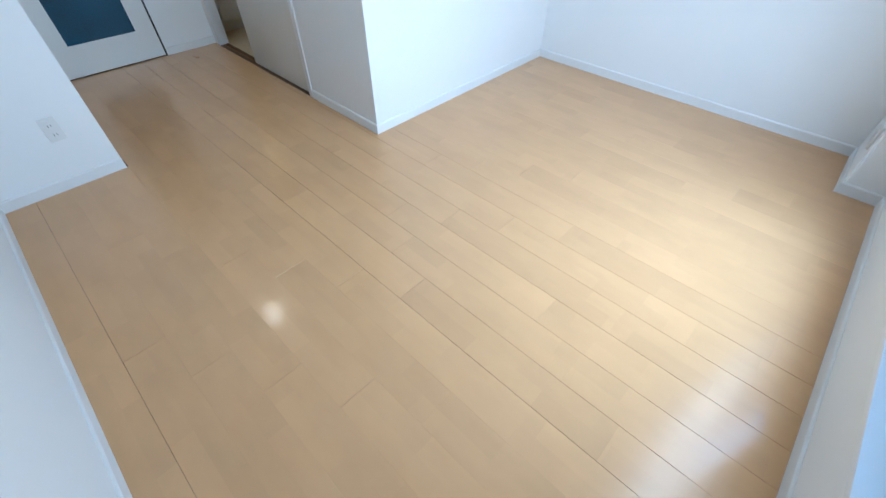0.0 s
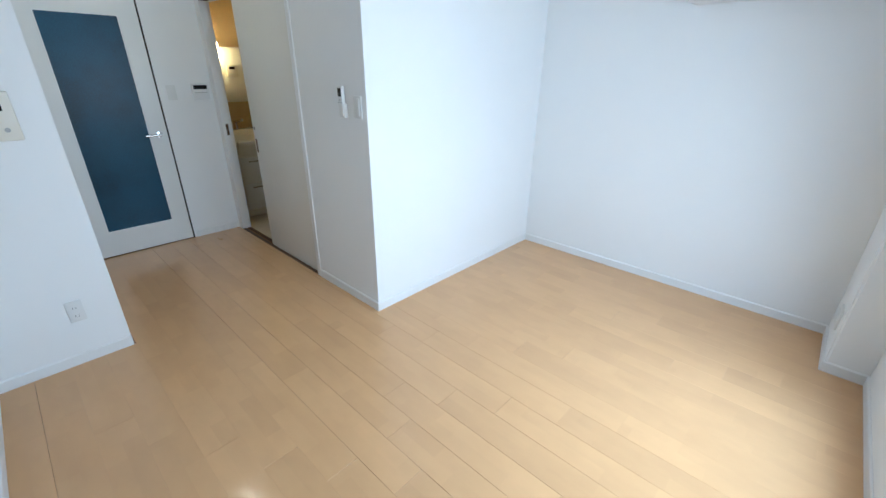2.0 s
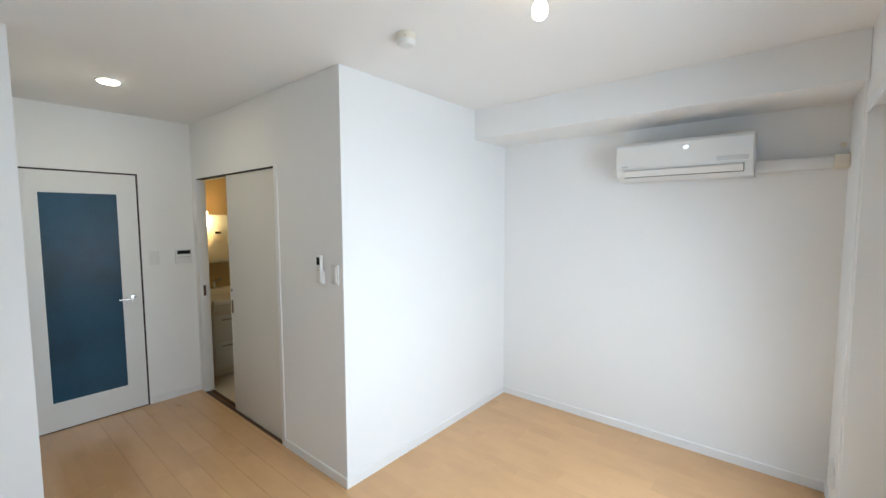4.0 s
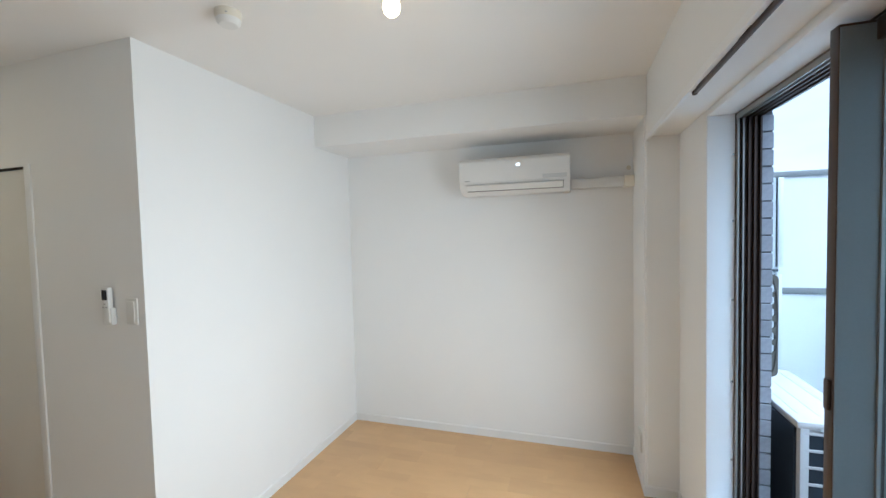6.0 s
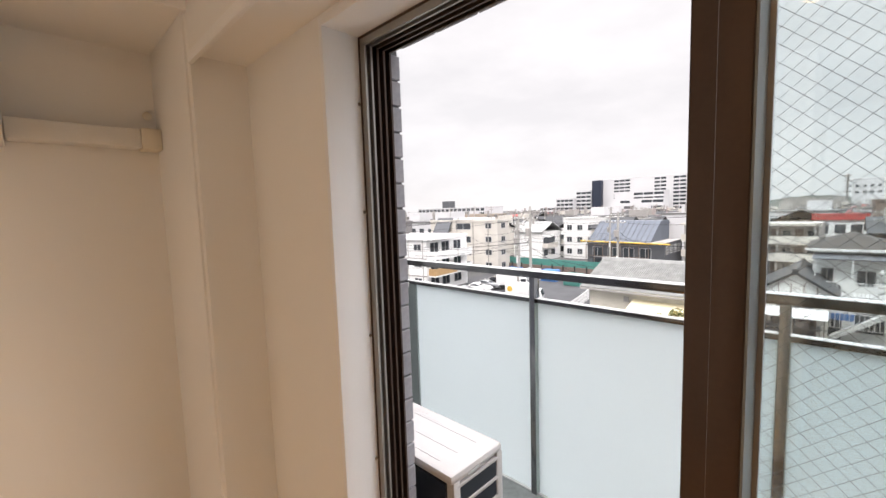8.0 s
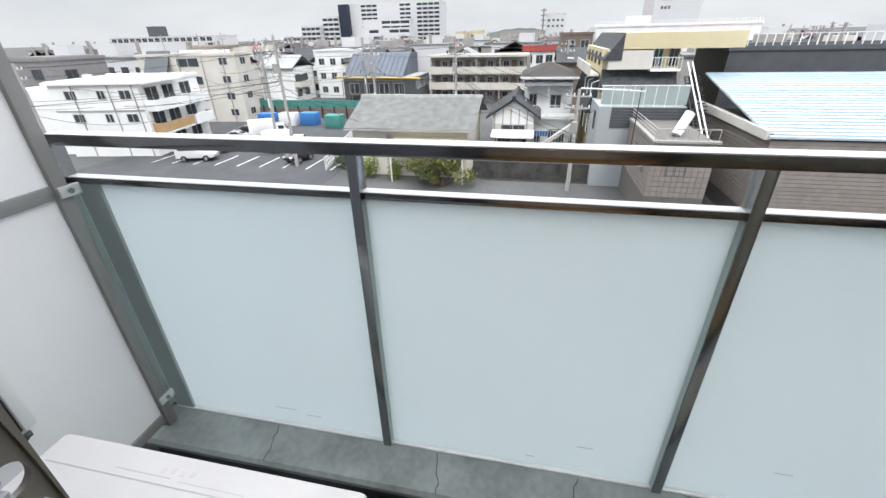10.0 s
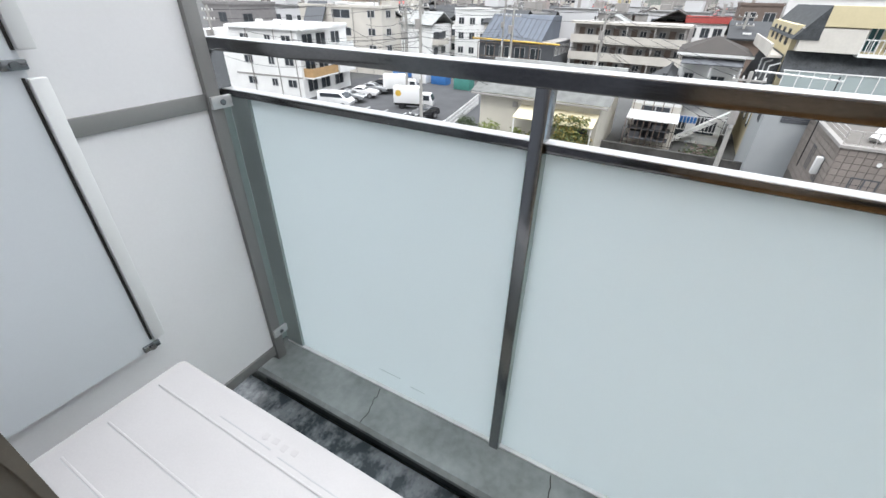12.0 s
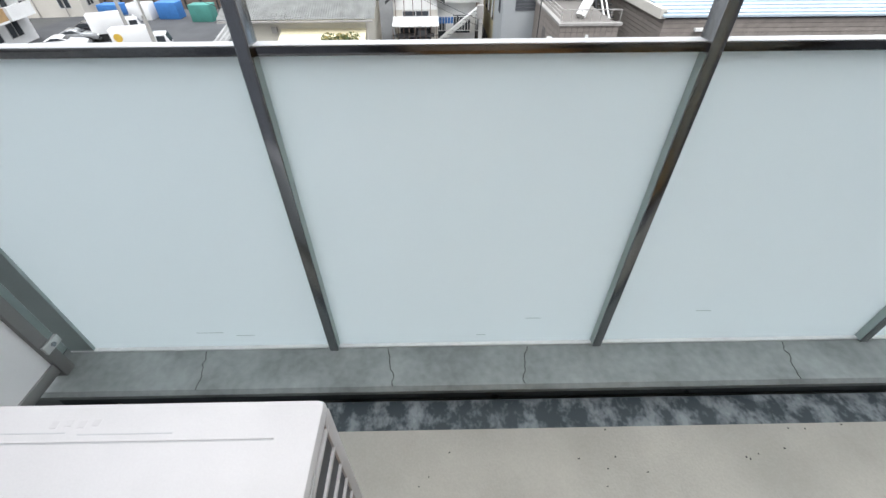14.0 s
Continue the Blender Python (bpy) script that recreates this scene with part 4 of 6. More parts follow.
M_RED = mat("red_paint", (0.42, 0.08, 0.07), 0.6, var=0.1)
M_BLUE = mat("blue_sheet", (0.04, 0.16, 0.42), 0.6, var=0.1)
M_BLUEROOF = mat("pale_blue_metal_roof", (0.40, 0.48, 0.54), 0.5, var=0.08, scale=0.8, bscale=6)
M_NET = mat("green_net", (0.06, 0.22, 0.19), 0.8, var=0.15, scale=1)
M_TOWERW = mat("white_tower_panel", (0.58, 0.58, 0.59), 0.6, var=0.03, scale=0.1)
M_PANE = mat("dark_window_pane", (0.045, 0.052, 0.06), 0.12, var=0.3, scale=0.7)
M_WFRAME = mat("window_frame_grey", (0.50, 0.50, 0.50), 0.5, var=0.1)
M_STEELW = mat("white_painted_steel", (0.74, 0.74, 0.73), 0.5, var=0.05)
M_CONC = mat("utility_pole_concrete", (0.36, 0.35, 0.33), 0.85, var=0.1, scale=2)
M_CABLE = mat("cable_rubber", (0.02, 0.02, 0.022), 0.6, var=0.1)
M_BRICKT = mat("brown_grey_wall_tile", (0.24, 0.21, 0.19), 0.65, var=0.15, scale=3, bscale=15, each=0.08)
M_WOOD = mat("orange_wood_board", (0.42, 0.27, 0.13), 0.6, var=0.15, scale=3)
M_TEAL = mat("teal_paint", (0.012, 0.07, 0.075), 0.4, var=0.1)
M_TERRGLASS = mat("frosted_terrace_glass", (0.33, 0.385, 0.385), 0.3, var=0.08, scale=0.8)
M_YPIPE = mat("yellow_pipe_paint", (0.62, 0.40, 0.06), 0.5, var=0.1)
M_TYRE = mat("tyre_rubber", (0.015, 0.015, 0.016), 0.8, var=0.1)
M_CARW = mat("white_car_paint", (0.78, 0.78, 0.78), 0.2, var=0.01, coat=0.6)
M_CARS = mat("silver_car_paint", (0.42, 0.43, 0.44), 0.25, metal=0.6, var=0.02, coat=0.6)
M_CARB = mat("black_car_paint", (0.015, 0.015, 0.018), 0.15, var=0.02, coat=0.8)
# haze over the hill is greyed into its base colour
M_HILL = mat("haze_greyed_woods", (0.20, 0.22, 0.20), 0.95, var=0.25, scale=0.02, bscale=0.4)

structure("ground", boxes((2.2, 2600, -2600, 2600, GROUND - 0.5, GROUND)), M_GROUND, "grey town ground reaching the horizon", "ground")
structure("parking_lot", boxes((31, 60, 19.5, 46, GROUND, GROUND + 0.02)), M_ASPHALT, "dark asphalt parking lot with white bay lines", "parking lot")
structure("road", boxes((20, 30, -60, 60, GROUND, GROUND + 0.015)), M_ASPHALT, "narrow asphalt street below", "road")


def local(name, x, y, rot, label, category, group="", z=None):
    """A thing with its own axes: u along the front from left to right, v away from the viewer, w up."""
    ob = thing(name, (0, 0, 0), label, category, group)
    ob.matrix_world = pose(x, y, GROUND if z is None else z, 0, 0, -90 + rot)
    return ob


def opening(th, face, length, depth, u0, u1, w0, w1, frame_m=None, pane_m=None, name="window"):
    """A window in the front (v 0), left (u 0) or right (u length) wall: a frame with a sunk pane and a sill."""
    o = 0.05
    put = {"front": lambda a, b, c, e: (a, b, -c, -e), "left": lambda a, b, c, e: (-c, -e, a, b), "right": lambda a, b, c, e: (length + c, length + e, a, b)}[face]

    def q(a, b, c, e, z0, z1):
        r = put(a, b, c, e)
        return (min(r[0], r[1]), max(r[0], r[1]), min(r[2], r[3]), max(r[2], r[3]), z0, z1)
    t = 0.06
    f = part(name, boxes(q(u0, u0 + t, -0.02, o, w0, w1), q(u1 - t, u1, -0.02, o, w0, w1), q(u0 + t, u1 - t, -0.02, o, w0, w0 + t), q(u0 + t, u1 - t, -0.02, o, w1 - t, w1), q((u0 + u1) / 2 - 0.03, (u0 + u1) / 2 + 0.03, -0.02, o, w0 + t, w1 - t)), frame_m or M_WFRAME, th, smooth=False)
    part("pane", boxes(q(u0 + t, u1 - t, -0.02, 0.012, w0 + t, w1 - t)), pane_m or M_PANE, f, smooth=False)
    return f


def block(name, x, yl, yr, depth, h, m, label, category="building", rot=0.0, parapet=0.35, roof_m=None):
    """A flat-roofed building standing on the ground, front wall at x from yl (left) to yr (right)."""
    th = local(name, x, yl, rot, label, category)
    n = yl - yr
    part("wall", boxes((0, n, 0, depth, 0, h)), m, th, smooth=False)
    e = 0.12
    if parapet:
        part("parapet", boxes((-e, n + e, -e, 0.12, h, h + parapet), (-e, n + e, depth - 0.12, depth + e, h, h + parapet), (-e, 0.12, 0.12, depth - 0.12, h, h + parapet), (n - 0.12, n + e, 0.12, depth - 0.12, h, h + parapet)), m, th, smooth=False)
    part("roof", boxes((0.12, n - 0.12, 0.12, depth - 0.12, h, h + 0.06)), roof_m or M_BAND, th, smooth=False)
    return th, n


def gable_roof(n, d, h, rise, over=0.4, along="u"):
    if along == "u":
        o = [(-over, h - over * rise / (d / 2)), (d / 2, h + rise), (d + over, h - over * rise / (d / 2)), (d + over, h - over * rise / (d / 2) + 0.18), (d / 2, h + rise + 0.2), (-over, h - over * rise / (d / 2) + 0.18)]
        return prism(o, -over, n + over, "X")
    o = [(-over, h - over * rise / (n / 2)), (n / 2, h + rise), (n + over, h - over * rise / (n / 2)), (n + over, h - over * rise / (n / 2) + 0.18), (n / 2, h + rise + 0.2), (-over, h - over * rise / (n / 2) + 0.18)]
    return prism(o, -over, d + over, "Y")


def railing(th, name, u0, u1, v, w0, w1, m, step=0.14, r=0.015):
    bm = bmesh.new()
    box(bm, u0, u1, v - 0.03, v + 0.03, w1 - 0.05, w1)
    box(bm, u0, u1, v - 0.02, v + 0.02, w0, w0 + 0.04)
    rails = part(name, bm, m, th, smooth=False)
    k = int((u1 - u0) / step)
    for i in range(k + 1):
        a = u0 + (u1 - u0) * i / max(k, 1)
        part("baluster", boxes((a - r, a + r, v - r, v + r, w0 + 0.04, w1 - 0.05)), m, rails, smooth=False)
    return rails


# white three-storey apartments with balconies on the right-hand wall
th, n = block("white_apartment_house", 36.6, 51.5, 41.7, 10, 7.35, M_WPAINT, "white three-storey apartment house with wooden balcony boards", rot=8.0)
for w0 in (1.0, 3.4, 5.7):
    for u in (1.6, 5.2, 7.6):
        opening(th, "front", n, 10, u, u + (1.3 if u != 5.2 else 0.9), w0 + 0.2, w0 + 1.1)
    for vv in (0.8, 3.4, 6.4):
        opening(th, "right", n, 10, vv, vv + 1.9, w0 - 0.3, w0 + 1.25)
for i, w0 in enumerate((2.45, 4.8)):
    for v0, v1 in ((0.4, 5.6), (6.0, 9.6)):
        b = part("balcony", boxes((n, n + 1.25, v0, v1, w0 - 0.18, w0)), M_WPAINT, th, smooth=False)
        part("balcony_board", boxes((n + 1.15, n + 1.25, v0, v1, w0, w0 + 0.95), (n, n + 1.15, v0, v0 + 0.1, w0, w0 + 0.95)), M_WOOD if (i == 0 and v0 < 1) else M_WPAINT, b, smooth=False)
part("roof_ledge", boxes((-0.3, n + 0.5, -0.3, 0.0, 7.35, 7.6), (n, n + 1.0, 0.0, 6, 7.35, 7.55)), M_WPAINT, th, smooth=False)
part("stair_wall", boxes((-5.5, -0.2, 1.0, 8, 0, 6.9)), M_WPAINT, th, smooth=False)

# beige building with a dark sloping roof
th, n = block("beige_building", 56, 59.5, 44.4, 4.2, 9.15, M_BEIGE, "beige four-storey building with a dark sloping roof", rot=6.0)
for w0 in (0.9, 3.2, 5.5, 7.9):
    opening(th, "front", n, 12, n - 2.5, n - 1.2, w0, w0 + 1.0)
    opening(th, "front", n, 12, n - 9.0, n - 5.6, w0 - 0.2, w0 + 1.0)
    opening(th, "right", n, 4.2, 1.2, 2.6, w0, w0 + 1.0)
part("sloping_roof", prism([(-1.8, 6.6), (0.4, 9.9), (0.5, 9.7), (-1.6, 6.5)], 1.6, 5.2, "X"), M_DARKW, th, "dark sheet-metal slope", smooth=False)
part("stair_tower", boxes((6.5, 12.5, 0.6, 3.6, 9.15, 9.85)), M_WPAINT, th, smooth=False)

# brown house at the far end of the street
th, n = block("grey_town_house", 44, 66, 60.5, 8, 9.3, mat("grey_render", (0.22, 0.21, 0.21), 0.8, var=0.1), "grey three-storey town house")
for w0 in (4.4, 7.2):
    opening(th, "front", n, 8, 3.0, 4.6, w0, w0 + 1.2, M_DARKW)
opening(th, "right", n, 8, 2.0, 3.6, 7.0, 8.2, M_DARKW)

# long brown-beige apartments and the pale slab behind
th, n = block("long_apartment_block", 100, 112, 81, 12, 9.6, mat("sand_render", (0.40, 0.34, 0.28), 0.8, var=0.1), "long sand-coloured apartment block")
for k in range(10):
    for w0 in (5.0, 7.7):
        opening(th, "front", n, 12, 1.0 + 2.9 * k, 3.2 + 2.9 * k, w0, w0 + 1.1)
part("roof_box", boxes((10, 16, 3, 8, 9.6, 10.6)), M_BEIGE, th, smooth=False)
th, n = block("pale_slab_block", 160, 178, 128, 14, 12.6, M_TOWERW, "pale long slab of flats far off")
for k in range(16):
    for w0 in (3.5, 6.2, 8.9, 10.9):
        opening(th, "front", n, 14, 0.8 + 3.05 * k, 3.2 + 3.05 * k, w0, w0 + 1.5)
part("roof_box", boxes((16, 21, 4, 9, 12.6, 16.7)), M_DARKW, th, smooth=False)

# low house with a tiled roof
th = local("tiled_house", 35.0, 17.7, 0, "low cream house under a grey pantile roof", "house")
n, dd, hh = 10.4, 9.0, 4.3
part("wall", boxes((0.2, n - 0.2, 0, dd, 0, hh)), mat("cream_house_render", (0.58, 0.55, 0.48), 0.8, var=0.06, scale=0.6), th, smooth=False)
bm = bmesh.new()
courses, cols = 22, 64
rise = 1.75
for side in (0, 1):
    grid = []
    for i in range(courses * 2 + 1):
        c, s_ = divmod(i, 2)
        f = min(1.0, (c + (0.96 if s_ else 0.0)) / courses)
        row = []
        for j in range(cols * 3 + 1):
            u = -0.5 + (n + 1.0) * j / (cols * 3)
            vv = -0.6 + f * (dd / 2 + 0.6)
            w = hh - 0.2 + f * (rise + 0.2) + (0.085 if not s_ else 0.0) + 0.055 * math.sin(2 * math.pi * j / 3)
            row.append(bm.verts.new((u, vv if side == 0 else dd - vv, w)))
        grid.append(row)
    for p, q in zip(grid, grid[1:]):
        for j in range(cols * 3):
            bm.faces.new((p[j], p[j + 1], q[j + 1], q[j]))
rt = part("roof_tiles", bm, M_ROOFG, th, "weathered grey pantiles", smooth=False)
rt["kind"] = "stuff"
part("ridge", prism([(dd / 2 - 0.25, hh + rise - 0.05), (dd / 2 + 0.25, hh + rise - 0.05), (dd / 2 + 0.14, hh + rise + 0.22), (dd / 2 - 0.14, hh + rise + 0.22)], -0.55, n + 0.55, "X"), M_ROOFG, th, smooth=False)
part("gable_wall", prism([(0.1, hh), (dd - 0.1, hh), (dd / 2, hh + rise - 0.1)], 0.25, 0.4, "X"), M_WPAINT, th, smooth=False)
part("gable_wall", prism([(0.1, hh), (dd - 0.1, hh), (dd / 2, hh + rise - 0.1)], n - 0.4, n - 0.25, "X"), M_WPAINT, th, smooth=False)
part("gutter", boxes((-0.4, n + 0.4, -0.72, -0.58, hh - 0.32, hh - 0.2)), M_BAND, th, smooth=False)
part("awning", prism([(-1.9, 2.75), (0, 3.35), (0, 3.45), (-1.9, 2.83)], 3.9, 10.2, "X"), mat("cream_awning", (0.66, 0.60, 0.42), 0.7, var=0.05), th, "cream sheet awning", smooth=False)
for u in (4.0, 10.1):
    part("awning_post", boxes((u - 0.05, u + 0.05, -1.85, -1.75, 0, 2.75)), M_STEELW, th, smooth=False)
opening(th, "front", n, dd, 7.0, 9.6, 0.4, 2.3)
part("vent_hood", boxes((3.2, 3.6, -0.2, 0, 3.2, 3.6)), M_BAND, th, smooth=False)

# three-storey flats with open corridors
th, n = block("corridor_flats", 80, 21.0, 4.0, 9, 7.7, M_BAND, "three-storey grey flats with open corridors", parapet=0.0, rot=-3.0)
part("roof_edge", boxes((-0.4, n + 0.4, -1.6, 0.2, 7.55, 7.9)), M_BEIGE, th, smooth=False)
for w0 in (2.4, 4.95):
    part("corridor_parapet", boxes((-0.2, n + 0.2, -1.5, -1.35, w0 - 0.15, w0 + 1.05), (-0.2, n + 0.2, -1.35, 0, w0 - 0.15, w0)), M_BEIGE, th, smooth=False)
for w0 in (0.0, 2.4, 4.95):
    for k in range(6):
        opening(th, "front", n, 9, 0.7 + 2.75 * k, 1.6 + 2.75 * k, w0 + 0.1, w0 + 2.05, M_BROWN, M_BROWN, "door")
        opening(th, "front", n, 9, 2.0 + 2.75 * k, 3.0 + 2.75 * k, w0 + 1.0, w0 + 1.9)
for k in range(5):
    part("corridor_post", boxes((0.2 + 4.1 * k, 0.4 + 4.1 * k, -1.45, -1.3, 0, 7.55)), M_BAND, th, smooth=False)

# grey workshop with a yellow pipe
th, n = block("grey_workshop", 72, 34.9, 22.0, 10, 4.9, M_DARKW, "grey workshop with a sloping sheet roof and yellow pipe", parapet=0)
part("sloping_roof", prism([(-0.3, 4.7), (5.5, 8.4), (10.2, 8.4), (10.2, 4.8)], 0, n - 2.2, "X"), mat("grey_blue_sheet", (0.10, 0.115, 0.14), 0.8, var=0.15, scale=0.5), th, smooth=False)
part("yellow_pipe", tubes(((-1.0, -0.7, 5.0), (n + 1.0, -0.7, 4.8), 0.14), n=10), M_YPIPE, th)
for k in range(4):
    opening(th, "front", n, 10, 1.0 + 2.7 * k, 2.8 + 2.7 * k, 2.2, 4.0)
for k in range(4):
    opening(th, "right", n, 10, 0.8 + 2.2 * k, 2.2 + 2.2 * k, 3.0, 4.4)
th, n = block("white_stair_flats", 84, 46, 36.5, 9, 8.6, M_WPAINT, "white flats with an outside staircase")
for w0 in (1.0, 3.6, 6.2):
    for u in (0.8, 3.2, 5.6):
        opening(th, "front", n, 9, u, u + 1.2, w0, w0 + 1.2)
part("stair_flight", prism([(6.6, 1.2), (9.3, 4.0), (9.3, 4.6), (6.6, 1.8)], -0.9, -0.05, "Y"), M_STEELW, th, smooth=False)
part("stair_flight", prism([(6.6, 4.4), (9.3, 7.2), (9.3, 7.8), (6.6, 5.0)], -0.9, -0.05, "Y"), M_STEELW, th, smooth=False)

# small gabled house
th = local("gabled_house", 41, 6.1, 0, "small weathered white house with a dark tiled gable", "house")
n, dd, hh = 4.1, 8.0, 4.3
part("wall", boxes((0.15, n - 0.15, 0, dd, 0, hh)), M_BEIGE, th, smooth=False)
part("gable_wall", prism([(0.1, hh), (n - 0.1, hh), (n / 2, hh + 1.25)], 0.0, 0.15, "Y"), M_WPAINT, th, smooth=False)
part("upper_wall", boxes((0.2, n - 0.2, -0.04, 0.0, 3.5, hh)), M_WPAINT, th, smooth=False)
part("roof", gable_roof(n, dd, hh, 1.35, 0.45, "v"), M_ROOFD, th, smooth=False)
part("ridge", tubes(((n / 2, -0.5, hh + 1.5), (n / 2, dd + 0.5, hh + 1.5), 0.16), n=8), M_ROOFD, th)
part("ridge_end", boxes((n / 2 - 0.18, n / 2 + 0.18, -0.6, -0.42, hh + 1.3, hh + 1.75), bevel=0.03), M_ROOFD, th)
part("lean_to", prism([(-1.6, 2.5), (0, 2.9), (0, 3.0), (-1.6, 2.6)], 0.1, n - 0.1, "X"), M_STEELW, th, smooth=False)
opening(th, "front", n, dd, 0.9, 3.2, 2.95, 3.45)
opening(th, "front", n, dd, 0.6, 3.4, 0.8, 2.2)
railing(th, "terrace_rail", 0.0, n, -1.6, 0.6, 1.9, M_CABLE, 0.5)

# white house with a hipped roof, balconies and outside stair
th = local("hipped_house", 46, 3.3, 0, "white two-storey house with a hipped brown roof and balconies", "house")
n, dd, hh = 4.7, 7.5, 7.2
part("wall", boxes((0, n, 0, dd, 0, hh)), M_WPAINT, th, smooth=False)
bm = bmesh.new()
e = 0.5
base = [bm.verts.new(c) for c in ((-e, -e, hh), (n + e, -e, hh), (n + e, dd + e, hh), (-e, dd + e, hh))]
top = [bm.verts.new((n / 2, dd / 2 - 0.8, hh + 1.15)), bm.verts.new((n / 2, dd / 2 + 0.8, hh + 1.15))]
for f in ((base[0], base[1], top[0]), (base[1], base[2], top[1], top[0]), (base[2], base[3], top[1]), (base[3], base[0], top[0], top[1]), tuple(reversed(base))):
    bm.faces.new(f)
part("roof", bm, M_ROOFB, th, smooth=False)
part("fascia", boxes((-e, n + e, -e - 0.05, -e, hh - 0.2, hh)), M_STEELW, th, smooth=False)
opening(th, "front", n, dd, 0.5, 1.3, 4.3, 5.6)
opening(th, "front", n, dd, 2.6, 3.7, 4.2, 5.5)
opening(th, "left", n, dd, 2.0, 3.2, 4.6, 5.6)
part("balcony", boxes((0, n + 0.6, -2.2, 0, 3.5, 3.7)), M_STEELW, th, smooth=False)
railing(th, "balcony_rail", 0, n + 0.6, -2.2, 3.7, 4.8, M_STEELW, 0.22, 0.02)
part("porch", boxes((0.3, n, -1.6, -0.02, 0, 3.5)), M_WPAINT, th, smooth=False)
part("stair", prism([(1.2, 0.2), (5.0, 3.0), (5.0, 3.4), (1.2, 0.6)], -3.0, -2.3, "Y"), M_STEELW, th, smooth=False)
railing(th, "stair_rail", 1.0, 5.2, -3.05, 1.4, 2.6, M_STEELW, 0.25, 0.02)
part("blue_cover", boxes((0.6, 2.6, -2.6, -2.4, 1.9, 2.4)), M_BLUE, th, "blue plastic sheet", smooth=False)
th2 = local("brown_roof_house", 60, -0.5, 0, "brown-roofed house behind the white one", "house")
part("wall", boxes((0, 7, 0, 8, 0, 7.6)), M_BROWN, th2, smooth=False)
part("roof", gable_roof(7, 8, 7.6, 1.4, 0.4, "u"), M_ROOFD, th2, smooth=False)
for u in (1.0, 4.2):
    part("skylight", boxes((u, u + 0.8, 0.6, 1.3, 8.0, 8.15)), M_STEELW, th2, smooth=False)
th, n = block("red_topped_building", 95, 5.2, -1.2, 9, 7.7, M_WPAINT, "pale blue-white building with a red roof edge")
part("red_edge", boxes((-0.3, n + 0.3, -0.3, 0.3, 7.7, 8.8)), M_RED, th, smooth=False)
for u in (0.5, 2.6, 4.5):
    opening(th, "front", n, 9, u, u + 1.4, 5.4, 7.0)
th, n = block("brown_gabled_block", 82, -1.5, -6.6, 9, 10.6, M_BROWN, "brown three-storey house in the town")
for u in (0.8, 3.2):
    for w0 in (6.0, 8.6):
        opening(th, "front", n, 9, u, u + 1.4, w0, w0 + 1.2)

# cream-yellow building with shingled skirts
th = local("yellow_building", 39, -2.9, 0, "cream-yellow apartment building with grey shingled skirt roofs", "building")
n, dd = 5.6, 13.0
part("wall", boxes((0, n, 0, dd, 0, 9.78)), M_YELLOW, th, smooth=False)
part("top_storey", boxes((1.25, n + 4, -0.95, dd, 9.78, 10.9)), M_YELLOW, th, smooth=False)
part("roof_shingles", prism([(-0.15, 9.0), (1.245, 10.92), (1.245, 9.0)], -0.97, dd, "Y"), M_SHINGLE, th, "grey roof shingles", smooth=False)
part("white_band", boxes((0.3, n * 0.62, -0.9, 0.0, 8.35, 9.7)), M_BEIGE, th, "pale parapet wall", smooth=False)
part("skirt_roof", prism([(-1.3, 6.7), (0.0, 8.3), (0.0, 6.7)], 0.0, n, "X"), M_SHINGLE, th, "grey shingled skirt roof", smooth=False)
part("side_skirt", prism([(-0.9, 4.9), (-0.05, 8.0), (-0.05, 4.9)], 0.2, dd, "Y"), M_SHINGLE, th, smooth=False)
part("side_parapet", boxes((-0.9, -0.8, 0.4, dd, 7.75, 8.6), (-0.8, -0.02, 0.4, dd, 7.75, 7.9)), M_BEIGE, th, smooth=False)
opening(th, "front", n, dd, n * 0.66, n * 0.66 + 0.7, 8.45, 10.05, M_WFRAME, M_TEAL, "door")
opening(th, "front", n, dd, n * 0.86, n - 0.1, 8.5, 9.9, M_BROWN)
railing(th, "balcony_rail", n * 0.62, n, -0.9, 8.35, 9.2, M_STEELW, 0.22, 0.02)
part("balcony", boxes((n * 0.62, n, -0.95, 0, 8.2, 8.35)), M_WPAINT, th, smooth=False)
for v0 in (1.5, 4.2, 7.0, 9.6):
    opening(th, "left", n, dd, v0, v0 + 0.9, 8.5, 9.5, M_DARKW)
    opening(th, "left", n, dd, v0, v0 + 0.9, 2.2, 3.9, M_DARKW)
for v0 in (0.6, 3.2, 5.8):
    part("drain_pipe", tubes(((-0.55, v0, 3.2), (-0.55, v0, 7.2), 0.05), ((-0.55, v0, 7.2), (-0.05, v0 - 0.6, 7.5), 0.05), n=8), M_STEELW, th)
th, n = block("pale_office", 120, -23.6, -28.0, 12, 20.0, M_TOWERW, "tall pale office block beyond the yellow building")
for k in range(3):
    for w0 in (15.2, 17.0):
        opening(th, "front", n, 12, 1.4 + 0.75 * k, 2.0 + 0.75 * k, w0, w0 + 0.7)
part("wing", boxes((n, n + 6.0, 1.0, 11, 0, 17.4)), M_TOWERW, th, smooth=False)
th, n = block("white_rooftop_block", 88, -7.6, -34, 12, 11.6, M_WPAINT, "white building with rooftop plant and railings")
railing(th, "roof_rail", 0, n, 0.2, 11.95, 12.5, M_STEELW, 0.5, 0.03)
part("plant_room", boxes((6, 9.5, 3, 8, 11.6, 13.3)), M_WPAINT, th, smooth=False)

# terrace building with frosted glass balustrade
th = local("terrace_house", 34.5, -2.5, 0, "grey house with a roof terrace behind frosted glass", "house")
n, dd = 6.0, 5.0
